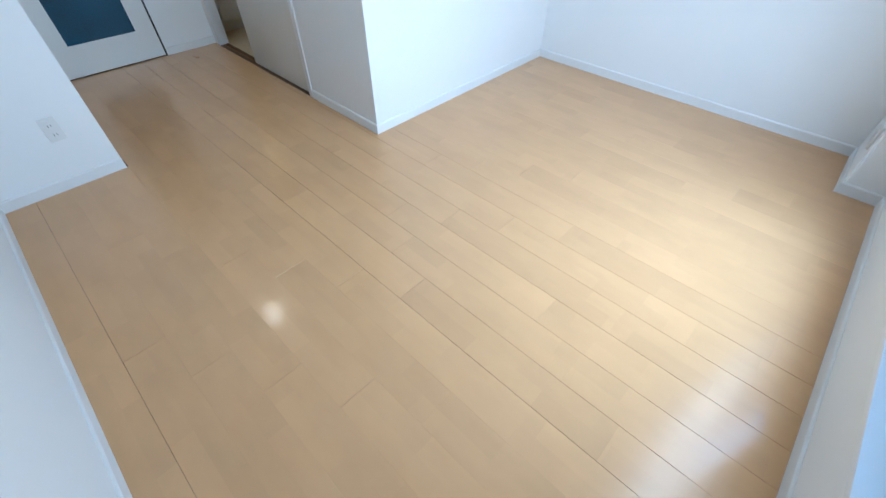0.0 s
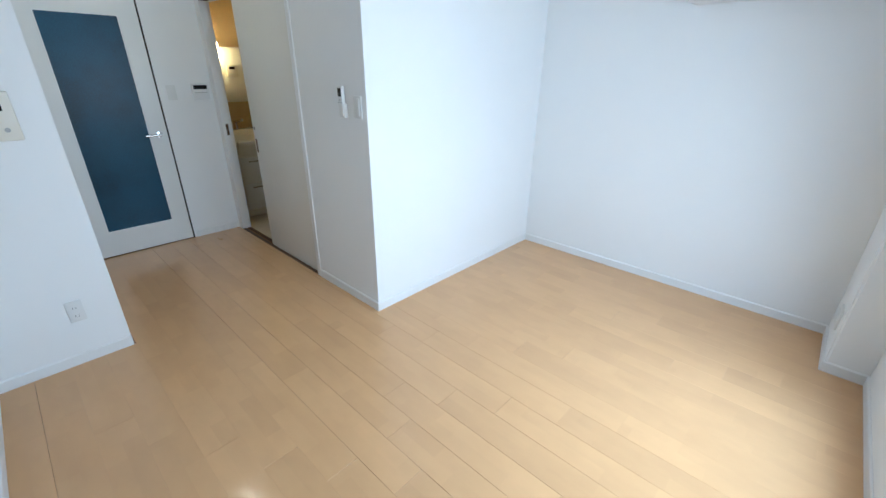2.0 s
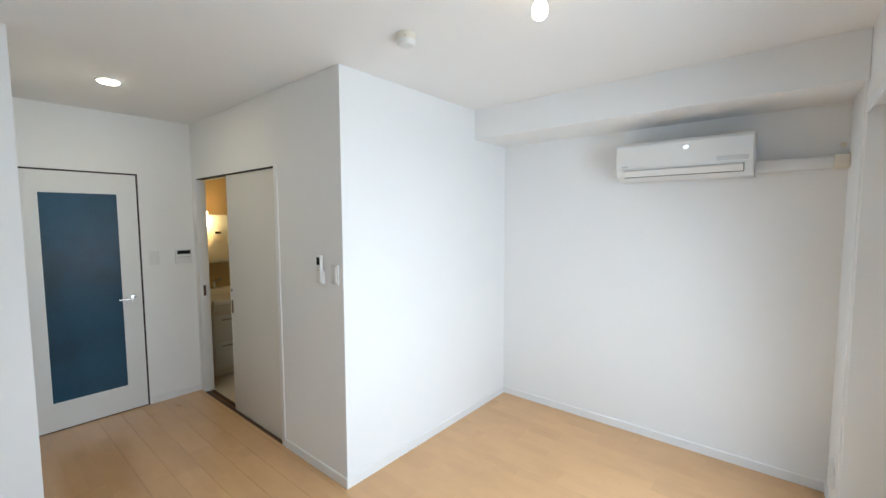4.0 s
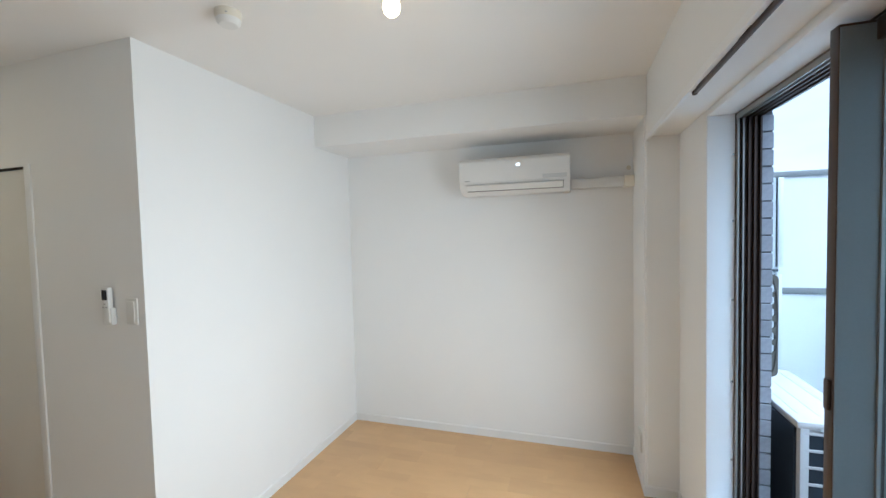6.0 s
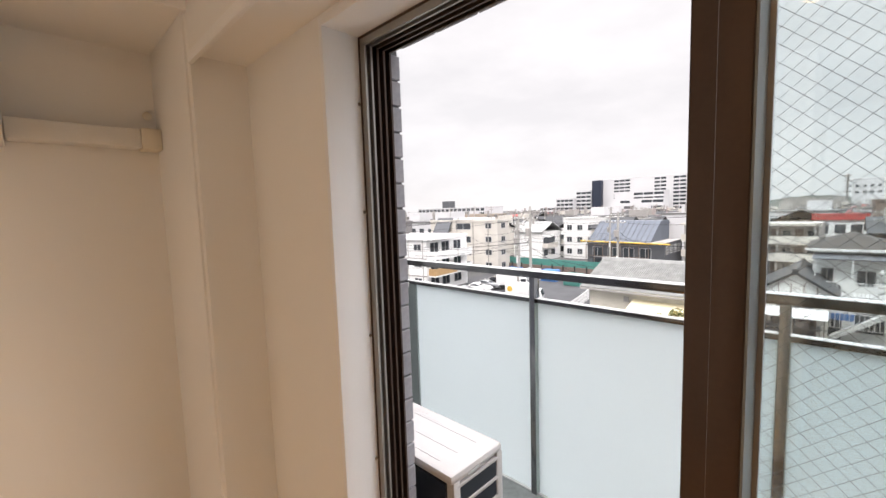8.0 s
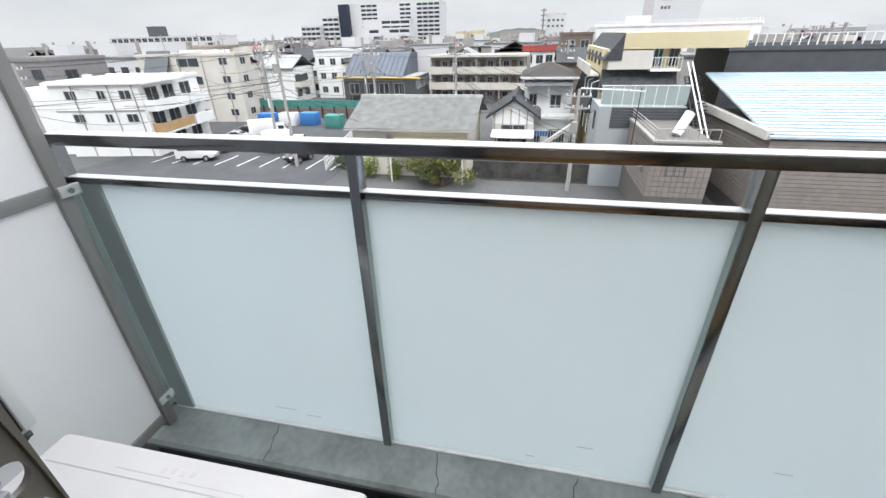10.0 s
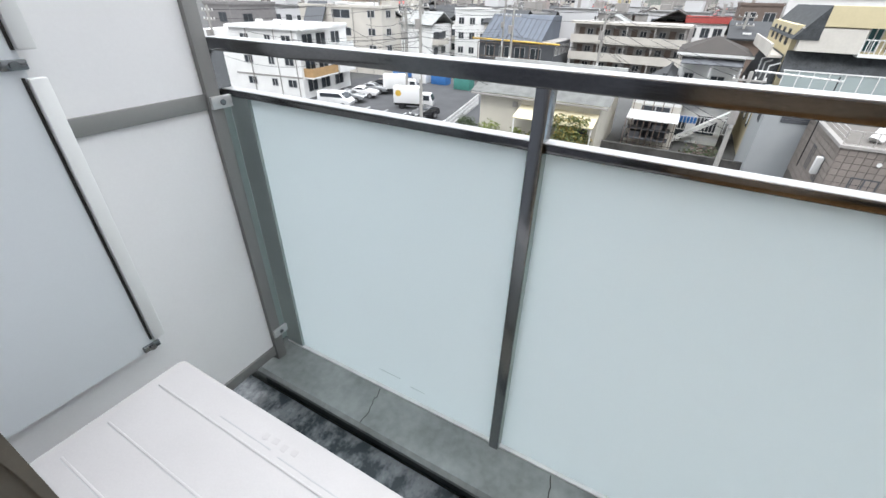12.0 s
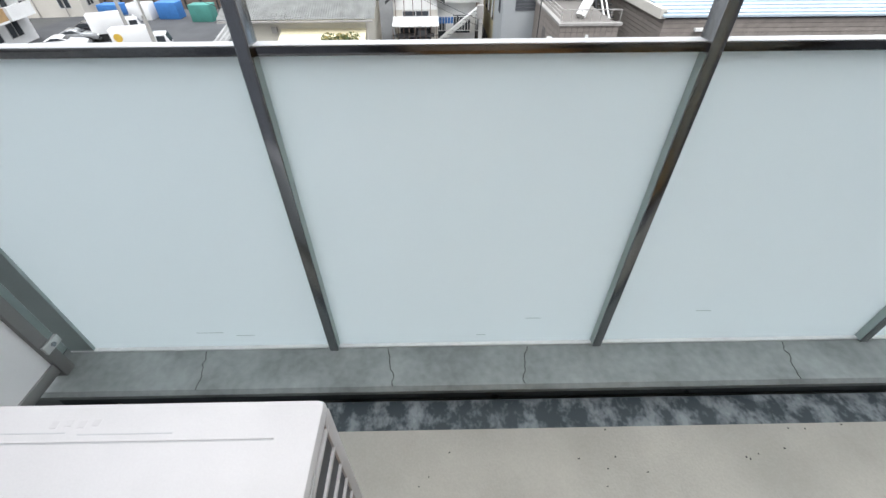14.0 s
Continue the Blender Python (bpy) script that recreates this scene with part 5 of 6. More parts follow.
part("wall", boxes((0, n, 0, dd, 0, 6.1)), mat("pale_grey_siding", (0.36, 0.38, 0.39), 0.65, var=0.06, scale=0.6), th, smooth=False)
for k in range(7):
    part("siding_board", boxes((0.9, n, -0.05, 0.0, 4.6 + 0.21 * k, 4.79 + 0.21 * k)), M_DARKW, th, smooth=False)
for k in range(8):
    part("glass_panel", boxes((0.1 + 0.73 * k, 0.1 + 0.73 * k + 0.68, 0.02, 0.05, 6.25, 7.5)), M_TERRGLASS, th, "frosted glass balustrade panel", smooth=False)
    part("baluster", boxes((0.055 + 0.73 * k, 0.095 + 0.73 * k, 0.0, 0.07, 6.1, 7.55)), M_STEELW, th, smooth=False)
part("handrail", boxes((0, n, -0.01, 0.08, 7.52, 7.58)), M_STEELW, th, smooth=False)
opening(th, "left", n, dd, 1.2, 2.0, 4.2, 5.6, M_DARKW)
part("carport_roof", boxes((2.8, n, -2.2, -0.1, 4.35, 4.5)), M_DARKW, th, smooth=False)

# tiled building at the front
th = local("tiled_building", 27.2, -4.85, 0, "brown-grey tiled building with a railed roof terrace", "building")
n, dd, hh = 3.4, 8.0, 5.2
bt = part("wall", boxes((0, n, 0, dd, 0, hh)), mat("dark_tile_joint", (0.13, 0.12, 0.11), 0.9, var=0.1), th, smooth=False)
TB = {}
for i in range(10):
    w0 = hh - 0.33 * (i + 1)
    for face, count, size in (("f", 10, 0.34), ("l", 24, 0.333)):
        for j in range(count):
            key = face
            if key not in TB:
                TB[key] = finish("tile", boxes((0.01, size - 0.02, -0.03, 0.0, 0.0, 0.30) if face == "f" else (-0.03, 0.0, 0.01, size - 0.02, 0.0, 0.30)), M_BRICKT)
            t_ = new("tile", TB[key])
            t_.parent = bt
            t_.location = (size * j, 0, w0) if face == "f" else (0, size * j, w0)
part("coping", boxes((-0.12, n + 0.12, -0.12, 0.15, hh, hh + 0.14), (-0.12, 0.15, 0.15, dd, hh, hh + 0.14)), M_BAND, th, smooth=False)
railing(th, "terrace_rail", 0, n, 0.1, hh + 0.14, hh + 0.8, M_BAND, 0.5, 0.02)
bm = bmesh.new()
for w in (hh + 0.4, hh + 0.6, hh + 0.8):
    tube(bm, (0.05, 0.1, w), (0.05, dd, w), 0.03, n=6)
part("side_rail", bm, M_BAND, th)
part("roof_tank", tubes(((1.6, 1.8, hh + 0.1), (2.3, 2.4, hh + 1.3), 0.3), n=14), M_STEELW, th, "white duct")
opening(th, "left", n, dd, 1.2, 1.9, 3.0, 4.3, M_DARKW)
opening(th, "left", n, dd, 3.4, 4.1, 3.0, 4.3, M_DARKW)
part("wall_lamp", lathe([(0.10, 0), (0.09, 0.06), (0.03, 0.09)], (1.6, -0.12, hh - 0.55), "Y", n=14), M_STEELW, th)
opening(th, "front", n, dd, 0.9, 2.0, 3.2, 3.9, M_DARKW)
part("meter_box", boxes((-0.35, -0.05, 1.2, 1.5, 3.4, 4.3), bevel=0.05), M_STEELW, th)
st = local("outside_stair", 30.5, -8.4, 0, "black steel outside stair with white rails", "stair")
for k in range(22):
    part("tread", boxes((0.2, 1.2, 0.3 * k, 0.3 * k + 0.27, 3.9 + 0.19 * k, 3.94 + 0.19 * k)), M_CABLE, st, smooth=False)
for u in (0.15, 0.45):
    part("handrail", tubes(((u, 0, 4.8), (u, 6.4, 8.9), 0.05), n=8), M_STEELW, st)
    part("stringer", tubes(((u, 0, 3.8), (u, 6.4, 7.9), 0.06), n=8), M_CABLE, st)
th = local("blue_roofed_building", 27.0, -10.6, 0, "tiled building under a pale blue ribbed metal roof", "building")
n, dd = 16.0, 12.0
part("wall", boxes((0.2, n, 0.2, dd, 0, 5.5)), mat("dark_course_joint", (0.11, 0.10, 0.095), 0.9, var=0.1), th, smooth=False)
for k in range(18):
    part("tile_course", boxes((0.18, n, 0.165, 0.2, 5.5 - 0.24 * (k + 1), 5.475 - 0.24 * k)), M_BRICKT, th, smooth=False)
    part("tile_course", boxes((0.165, 0.2, 0.2, dd, 5.5 - 0.24 * (k + 1), 5.475 - 0.24 * k)), M_BRICKT, th, smooth=False)
slope = (8.0 - 5.7) / dd
part("roof_sheet", prism([(0, 5.6), (dd, 5.6 + slope * dd), (dd, 5.72 + slope * dd), (0, 5.72)], 0.0, n, "X"), M_BLUEROOF, th, smooth=False)
for k in range(24):
    v0 = dd * (k + 0.5) / 24
    part("roof_rib", boxes((0, n, v0 - 0.05, v0 + 0.05, 5.72 + slope * v0, 5.79 + slope * v0)), M_BLUEROOF, th, smooth=False)
part("side_wall", boxes((-0.15, 0.2, 0.2, dd, 5.5, 6.0)), M_BEIGE, th, smooth=False)
part("vent_pipe", boxes((2.0, 3.4, -0.1, 0.1, 4.9, 5.05)), M_STEELW, th, smooth=False)
th, n = block("dark_roof_terrace", 42, -13, -30, 8, 9.4, M_DARKW, "dark building behind the blue roof")
railing(th, "roof_rail", 0, n, 0.1, 9.7, 10.6, M_STEELW, 0.6, 0.03)

# concrete garden wall below
structure("garden_wall", boxes((35.2, 35.45, -3.2, 7.0, GROUND, GROUND + 1.5)), mat("stained_garden_concrete", (0.06, 0.058, 0.054), 0.9, var=0.5, scale=1.2, bscale=6), "stained concrete garden wall")

# ---------- tall flats on the skyline ----------
def tower(name, x, yl, yr, depth, h, cols, rows, label, base=0.0, bays=()):
    th, n = block(name, x, yl, yr, depth, h, M_TOWERW, label, parapet=0.8)
    cw, fh = n / cols, (h - base) / rows
    for r in range(rows):
        w0 = base + fh * r
        for c in range(cols):
            if bays and c not in bays:
                continue
            part("balcony_recess", boxes((cw * c + 0.25, cw * (c + 1) - 0.25, -0.06, 0.0, w0 + fh * 0.36, w0 + fh * 0.92)), M_PANE, th, smooth=False)
            part("balcony_front", boxes((cw * c + 0.1, cw * (c + 1) - 0.1, -1.2, -1.1, w0, w0 + fh * 0.36)), M_TOWERW, th, smooth=False)
    return th


tower("tall_flats", 290, 124.6, 64.7, 22, 29.2, 16, 11, "white high-rise flats with dark balcony recesses", 3.0, (2, 3, 4, 9, 10, 12, 13, 14, 15))
th, n = block("dark_stair_tower", 286, 131.0, 124.7, 20, 29.6, mat("navy_panel", (0.02, 0.026, 0.045), 0.5, var=0.1), "dark blue stair tower of the high-rise", parapet=0)
tower("stepped_flats", 272, 109.5, 79.5, 10, 19.4, 5, 6, "white stepped flats in front of the high-rise", 3.0, (2, 3, 4))
tower("stepped_flats", 266, 110.0, 78.0, 5, 14.6, 5, 4, "white stepped flats in front of the high-rise", 3.0, (1, 3, 4))
tower("stepped_flats", 261, 110.5, 77.0, 4, 11.0, 6, 3, "low white terrace at the foot of the high-rise", 3.0, (0, 2, 4, 5))
tower("stepped_flats", 285, 142.5, 131.2, 18, 22.2, 3, 7, "white flats stepping down beside the high-rise", 3.0)
tower("stepped_flats", 280, 155.8, 142.6, 18, 17.2, 4, 5, "white flats stepping down beside the high-rise", 3.0)
tower("stepped_flats", 278, 168.5, 156.0, 18, 11.4, 4, 3, "low white flats at the end of the row", 3.0)
for x_, yl_, yr_, h_ in ((262, 49.5, 44.5, 12.2), (262, 41.5, 33.8, 12.4)):
    th, n = block("yellow_far_flats", x_, yl_, yr_, 10, h_, M_YELLOW, "small yellow flats far off")
    for k in range(2):
        for w0 in (6.5, 9.3):
            opening(th, "front", n, 10, 0.6 + 2.4 * k, 2.2 + 2.4 * k, w0, w0 + 1.4)
th, n = block("white_mast_building", 332, -1.6, -14.5, 14, 22.0, M_TOWERW, "hazy white block beside the radio mast")
for k in range(4):
    for w0 in (14, 17.5):
        opening(th, "front", n, 14, 1.0 + 3.0 * k, 2.6 + 3.0 * k, w0, w0 + 1.4)
th, n = block("long_grey_roof_block", 420, 37, 1.0, 14, 12.8, M_BAND, "low grey block below the mast")
hill = []
for i in range(33):
    a = i / 32
    hill.append((-30 + 120 * a, 3 + 14.0 * math.sin(math.pi * min(1.0, a * 1.02)) ** 0.9 + 0.8 * math.sin(9 * a) + 0.35 * math.sin(41 * a)))
structure("wooded_hill", prism([(-30, 0)] + hill + [(90, 0)], 620, 700, "X"), M_HILL, "wooded hill on the skyline, haze in its colour", "hill")
bpy.data.objects["wooded_hill"].location.z = GROUND
ms = local("radio_mast", 330, 0.5, 0, "thin grey radio mast on the skyline", "mast")
part("mast", tubes(((0, 0, 0), (0, 0, 25.5), 0.5), n=8), M_BAND, ms)
for w in (15, 18, 21, 24):
    part("platform", boxes((-1.8, 1.8, -1.8, 1.8, w, w + 0.6)), M_BAND, ms, smooth=False)

# ---------- houses filling the distance ----------
M_FLATROOF = mat("weathered_flat_roof", (0.17, 0.17, 0.168), 0.85, var=0.25, scale=0.8, bscale=6)
protos = []
rng = random.Random(11)
kinds = [(8, 7, 6.2, "gable", M_WPAINT, M_ROOFG), (7, 8, 6.8, "gable", M_BEIGE, M_ROOFD), (8, 8, 6.4, "gable", M_WPAINT, M_ROOFD), (9, 8, 8.0, "flat", M_BAND, M_BAND),
         (8, 9, 7.4, "gable", M_BROWN, M_ROOFB), (8, 7, 7.6, "flat", M_BEIGE, M_BAND), (7, 7, 6.6, "gable", M_WPAINT, M_RED), (11, 9, 8.8, "flat", M_TOWERW, M_BAND), (9, 7, 6.4, "gable", M_BAND, M_ROOFD)]
for i, (nn, dd, hh, roof, wm, rm) in enumerate(kinds):
    th = local("distant_house", 100, 0, 0, {M_WPAINT: "white", M_BEIGE: "beige", M_BAND: "grey", M_BROWN: "brown", M_TOWERW: "pale"}[wm] + (" pitched-roof house in the dense town" if roof == "gable" else " flat-roofed building in the dense town"), "house", "houses of the distant town")
    part("wall", boxes((0, nn, 0, dd, 0, hh)), wm, th, smooth=False)
    if roof == "gable":
        part("roof", gable_roof(nn, dd, hh, 1.9, 0.4, "u" if i % 2 else "v"), rm, th, smooth=False)
    else:
        part("roof", boxes((-0.15, nn + 0.15, -0.15, dd + 0.15, hh, hh + 0.3)), M_FLATROOF, th, smooth=False)
        part("roof_box", boxes((nn * 0.55, nn * 0.85, dd * 0.3, dd * 0.7, hh + 0.3, hh + 2.2)), wm, th, smooth=False)
    for w0 in [1.0 + 2.7 * k for k in range(int(hh / 2.8))]:
        for k in range(int(nn / 3.2)):
            part("window", boxes((0.8 + 3.1 * k, 2.4 + 3.1 * k, -0.05, 0.0, w0, w0 + 1.25)), M_PANE, th, smooth=False)
    tilt = hh + (2.0 if roof == "gable" else 0.3)
    part("aerial", boxes((nn * 0.3 - 0.04, nn * 0.3 + 0.04, dd * 0.46, dd * 0.54, tilt - 0.4, tilt + 2.2), (nn * 0.3 - 0.6, nn * 0.3 + 0.6, dd * 0.5 - 0.03, dd * 0.5 + 0.03, tilt + 1.9, tilt + 1.98), (nn * 0.3 - 0.4, nn * 0.3 + 0.4, dd * 0.5 - 0.03, dd * 0.5 + 0.03, tilt + 1.5, tilt + 1.58)), M_BAND, th, smooth=False)
    part("balcony", boxes((0.4, nn * 0.62, -1.1, 0, hh * 0.44, hh * 0.44 + 0.16), (0.4, nn * 0.62, -1.1, -1.0, hh * 0.44 + 0.16, hh * 0.44 + 1.05), (0.4, 0.5, -1.0, 0, hh * 0.44 + 0.16, hh * 0.44 + 1.05)), M_WPAINT if i % 2 else M_BEIGE, th, smooth=False)
    part("dark_recess", boxes((0.6, nn * 0.6, -0.08, -0.05, hh * 0.44 + 0.2, hh * 0.44 + 2.1)), M_PANE, th, smooth=False)
    for k in range(int(dd / 3.0)):
        for w0 in [1.0 + 2.7 * j for j in range(int(hh / 2.8))]:
            part("side_window", boxes((nn, nn + 0.05, 0.9 + 2.9 * k, 2.2 + 2.9 * k, w0, w0 + 1.1)), M_PANE, th, smooth=False)
    part("drain_pipe", boxes((nn - 0.16, nn - 0.06, -0.12, -0.02, 0, hh)), M_BAND, th, smooth=False)
    protos.append(th)


def nearest_allowed(az):
    for lo, hi, d in ((24, 70, 84), (14, 24, 98), (0.5, 14, 100), (-6.5, 0.5, 108), (-17, -6.5, 90), (-60, -17, 62)):
        if lo <= az < hi:
            return d
    return 90


used = set()
placed = 0
for r_ in range(25):
    dist = 62 * 1.065 ** r_
    step = max(10.0, dist * 0.058)
    k = int(dist * radians(84) / step)
    for j in range(k):
        az = -28 + 84 * (j + 0.5 * (r_ % 2)) / k + rng.uniform(-0.6, 0.6)
        dd_ = dist * rng.uniform(0.97, 1.03)
        if dd_ < nearest_allowed(az) or rng.random() < 0.12 or placed >= 290:
            continue
        x, y = 1.2 + dd_ * math.cos(radians(az)), 2.4 + dd_ * math.sin(radians(az))
        if 150 < x < 182 and 120 < y < 185 or 88 < x < 118 and 72 < y < 122 or 270 < x:
            continue
        p = protos[rng.randrange(len(protos))]
        m = pose(x, y, GROUND, 0, 0, -90 + rng.choice((0, 0, 8, -6, 90)))
        if p not in used:
            p.matrix_world = m
            used.add(p)
        else:
            copy_thing(p, m)
        placed += 1

# fittings on the nearer buildings
def fitting(owner, name, bm, m, label=""):
    return part(name, bm, m, bpy.data.objects[owner], label, smooth=False)


for u in (0.6, 3.4, 6.8):
    fitting("white_apartment_house", "roof_unit", boxes((u, u + 0.9, 4.0, 4.4, 7.45, 8.1), bevel=0.03), M_STEELW)
for u in (2.6, 6.6, 9.2):
    fitting("white_apartment_house", "drain_pipe", tubes(((u, -0.07, 0), (u, -0.07, 7.3), 0.05), n=8), M_BAND)
for w0 in (2.3, 4.7):
    fitting("white_apartment_house", "floor_band", boxes((-0.02, 9.82, -0.06, 0.0, w0, w0 + 0.16)), M_BAND)
for u in (2.2, 6.4, 10.0, 13.2):
    fitting("beige_building", "drain_pipe", tubes(((u, -0.08, 0), (u, -0.08, 9.1), 0.06), n=8), M_BAND)
for u, v in ((3, 2.5), (9, 2), (13, 1.5)):
    fitting("beige_building", "roof_aerial", boxes((u - 0.04, u + 0.04, v - 0.04, v + 0.04, 9.1, 12.0), (u - 0.7, u + 0.7, v - 0.03, v + 0.03, 11.6, 11.68), (u - 0.5, u + 0.5, v - 0.03, v + 0.03, 11.2, 11.28)), M_BAND)
for k in range(7):
    fitting("corridor_flats", "corridor_unit", boxes((1.4 + 2.3 * k, 2.1 + 2.3 * k, -1.3, -1.0, 0.0 + 2.4 * (k % 3 > 0) + 2.55 * (k % 3 > 1), 0.6 + 2.4 * (k % 3 > 0) + 2.55 * (k % 3 > 1))), M_STEELW)
for k in range(12):
    fitting("grey_workshop", "roof_seam", prism([(-0.3, 4.72), (5.5, 8.42), (5.5, 8.5), (-0.3, 4.8)], 0.2 + 0.88 * k, 0.26 + 0.88 * k, "X"), M_DARKW)
fitting("grey_workshop", "dark_loading_bay", boxes((1.0, 8.6, -0.1, -0.05, 0.2, 1.9)), M_PANE)
fitting("grey_workshop", "frame_rack", boxes(*[(0.4 + 1.5 * k, 0.5 + 1.5 * k, -1.6, -1.5, 0, 4.6) for k in range(8)], (0.4, 11.0, -1.6, -1.5, 2.5, 2.6), (0.4, 11.0, -1.6, -1.5, 4.5, 4.6)), M_YPIPE if False else M_BROWN)
for k in range(9):
    fitting("gabled_house", "porch_post", boxes((0.1 + 0.46 * k, 0.16 + 0.46 * k, -1.62, -1.56, 0, 2.55)), M_BROWN)
fitting("gabled_house", "clutter_shelf", boxes((0.3, 3.6, -1.5, -0.4, 0.9, 1.0), (0.3, 3.6, -1.5, -0.4, 1.7, 1.78), (0.5, 1.4, -1.3, -0.6, 1.0, 1.5), (2.2, 3.0, -1.3, -0.6, 1.78, 2.2)), M_DARKW)
for k in range(5):
    fitting("gabled_house", "rust_stain_board", boxes((0.3 + 0.75 * k, 0.36 + 0.75 * k, -0.07, -0.04, 3.0, 4.85)), M_BROWN)
for u in (0.2, 2.3, 4.4):
    fitting("hipped_house", "balcony_post", boxes((u, u + 0.08, -2.2, -2.12, 3.7, 6.4)), M_STEELW)
fitting("hipped_house", "balcony_canopy", prism([(-1.3, 6.4), (0, 6.75), (0, 6.82), (-1.3, 6.47)], 0.0, 4.6, "X"), M_DARKW, "dark corrugated canopy")
for k in range(9):
    fitting("hipped_house", "stair_tread", boxes((1.2 + 0.4 * k, 1.6 + 0.4 * k, -3.0, -2.3, 0.42 + 0.31 * k, 0.47 + 0.31 * k)), M_DARKW)
fitting("hipped_house", "dark_doorway", boxes((0.7, 1.9, -1.66, -1.6, 0.2, 2.2), (2.6, 4.2, -1.66, -1.6, 0.9, 2.4)), M_PANE)

# ---------- parking lot, cars, fence, poles ----------
def car(name, label, m, length, width, height, paint, van=False):
    c = thing(name, (0, 0, 0), label, "van" if van else "car", "parked cars")
    hl, hw = length / 2, width / 2
    if van:
        side = [(-hl, 0.35), (hl - 0.1, 0.35), (hl, 0.75), (hl - 0.35, 1.05), (hl - 1.1, height), (-hl + 0.1, height), (-hl, height - 0.3)]
        glass = [(-hl + 0.4, 1.15), (hl - 0.75, 1.15), (hl - 1.2, height - 0.15), (-hl + 0.4, height - 0.15)]
    else:
        side = [(-hl, 0.35), (hl - 0.1, 0.35), (hl, 0.65), (hl - 0.3, 0.85), (hl - 1.25, 0.98), (hl - 1.9, height), (-hl + 0.9, height), (-hl + 0.15, 0.98), (-hl, 0.85)]
        glass = [(-hl + 0.45, 1.0), (hl - 1.35, 1.0), (hl - 1.95, height - 0.08), (-hl + 0.95, height - 0.08)]
    part("body", prism(side, -hw, hw, "Y", bevel=0.06), paint, c)
    part("side_glass", prism(glass, -hw - 0.012, hw + 0.012, "Y"), M_PANE, c, smooth=False)
    f0, f1 = (side[3], side[4]) if van else (side[4], side[5])
    part("windscreen", prism([(f0[0] - 0.05, f0[1] + 0.08), (f1[0] + 0.05, f1[1] - 0.08), (f1[0] + 0.09, f1[1] - 0.08), (f0[0] + 0.01, f0[1] + 0.08)], -hw + 0.12, hw - 0.12, "Y"), M_PANE, c, smooth=False)
    for x in (-hl + 0.8, hl - 0.85):
        for y in (-hw, hw):
            wl_ = part("wheel", tubes(((x, y - 0.1, 0.31), (x, y + 0.1, 0.31), 0.31), n=18), M_TYRE, c)
            part("rim", tubes(((x, y - 0.115, 0.31), (x, y + 0.115, 0.31), 0.19), n=14), M_CARS, wl_)
    for y in (-hw + 0.25, hw - 0.25):
        part("headlight", boxes((hl - 0.12, hl + 0.01, y - 0.14, y + 0.14, 0.62, 0.76), bevel=0.02), M_STEELW, c)
    c.matrix_world = m
    return c


Z = GROUND + 0.02
car("parked_van", "white van with dark side windows parked in a bay", pose(37.2, 36.2, Z, 0, 0, -75), 3.9, 1.55, 1.7, M_CARW, True)
car("parked_car", "silver hatchback parked beside the van", pose(40.2, 36.6, Z, 0, 0, -72), 3.5, 1.45, 1.3, M_CARS)
car("parked_car", "white hatchback parked in the row", pose(43.0, 36.8, Z, 0, 0, -70), 3.4, 1.45, 1.3, M_CARW)
car("parked_car", "grey hatchback parked in the row", pose(45.6, 37.2, Z, 0, 0, -70), 3.4, 1.45, 1.3, M_CARS)
car("parked_car", "small black car by the fence", pose(38.2, 25.2, Z, 0, 0, 165), 3.2, 1.4, 1.25, M_CARB)


for k, (x, y, r) in enumerate(((48.3, 37.6, -70), (50.8, 38.0, -68), (53.2, 38.2, -70))):
    car("parked_car", "white compact car at the back of the row" if k % 2 else "dark compact car at the back of the row", pose(x, y, Z, 0, 0, r), 3.4, 1.45, 1.35, M_CARW if k % 2 else M_CARB)


def lorry(name, label, m, box_m):
    t = thing(name, (0, 0, 0), label, "truck", "parked trucks")
    part("chassis", boxes((-2.6, 2.5, -0.8, 0.8, 0.5, 0.75)), M_TYRE, t, smooth=False)
    part("cargo_box", boxes((-2.7, 1.0, -0.95, 0.95, 0.8, 2.9), bevel=0.03), box_m, t)
    part("cab", prism([(1.15, 0.5), (2.75, 0.5), (2.8, 1.2), (2.45, 2.1), (1.15, 2.15)], -0.9, 0.9, "Y", bevel=0.05), M_CARW, t)
    part("windscreen", prism([(2.79, 1.25), (2.48, 2.0), (2.52, 2.0), (2.83, 1.25)], -0.78, 0.78, "Y"), M_PANE, t, smooth=False)
    part("side_glass", boxes((1.5, 2.35, -0.93, 0.93, 1.3, 1.95)), M_PANE, t, smooth=False)
    for x in (-1.6, 2.0):
        for y in (-0.8, 0.8):
            part("wheel", tubes(((x, y - 0.12, 0.38), (x, y + 0.12, 0.38), 0.38), n=18), M_TYRE, t)
    t.matrix_world = m @ Matrix.Scale(0.8, 4)
    return t


tk = lorry("delivery_truck", "white delivery truck with a round yellow mark", pose(41.5, 28.6, Z, 0, 0, -70), M_CARW)
part("round_mark", lathe([(0.42, 0), (0.42, 0.02)], (-2.0, -0.965, 2.1), "Y", n=20), M_YPIPE, tk, "plain yellow oval mark")
lorry("flatbed_truck", "white truck with a blue striped box", pose(47.5, 34.5, Z, 0, 0, -60), M_CARW)
for k, (x, y, m_) in enumerate(((54.5, 39.5, M_BLUE), (55.0, 36.5, M_CARW), (55.5, 33.5, M_BLUE), (54.0, 29.0, M_NET))):
    solo("storage_box", boxes((x, x + 1.6, y - 1.2, y + 1.2, Z, Z + 1.7), bevel=0.03), m_, ("blue" if m_ is M_BLUE else "green" if m_ is M_NET else "white") + " storage box at the back of the parking lot", "box")
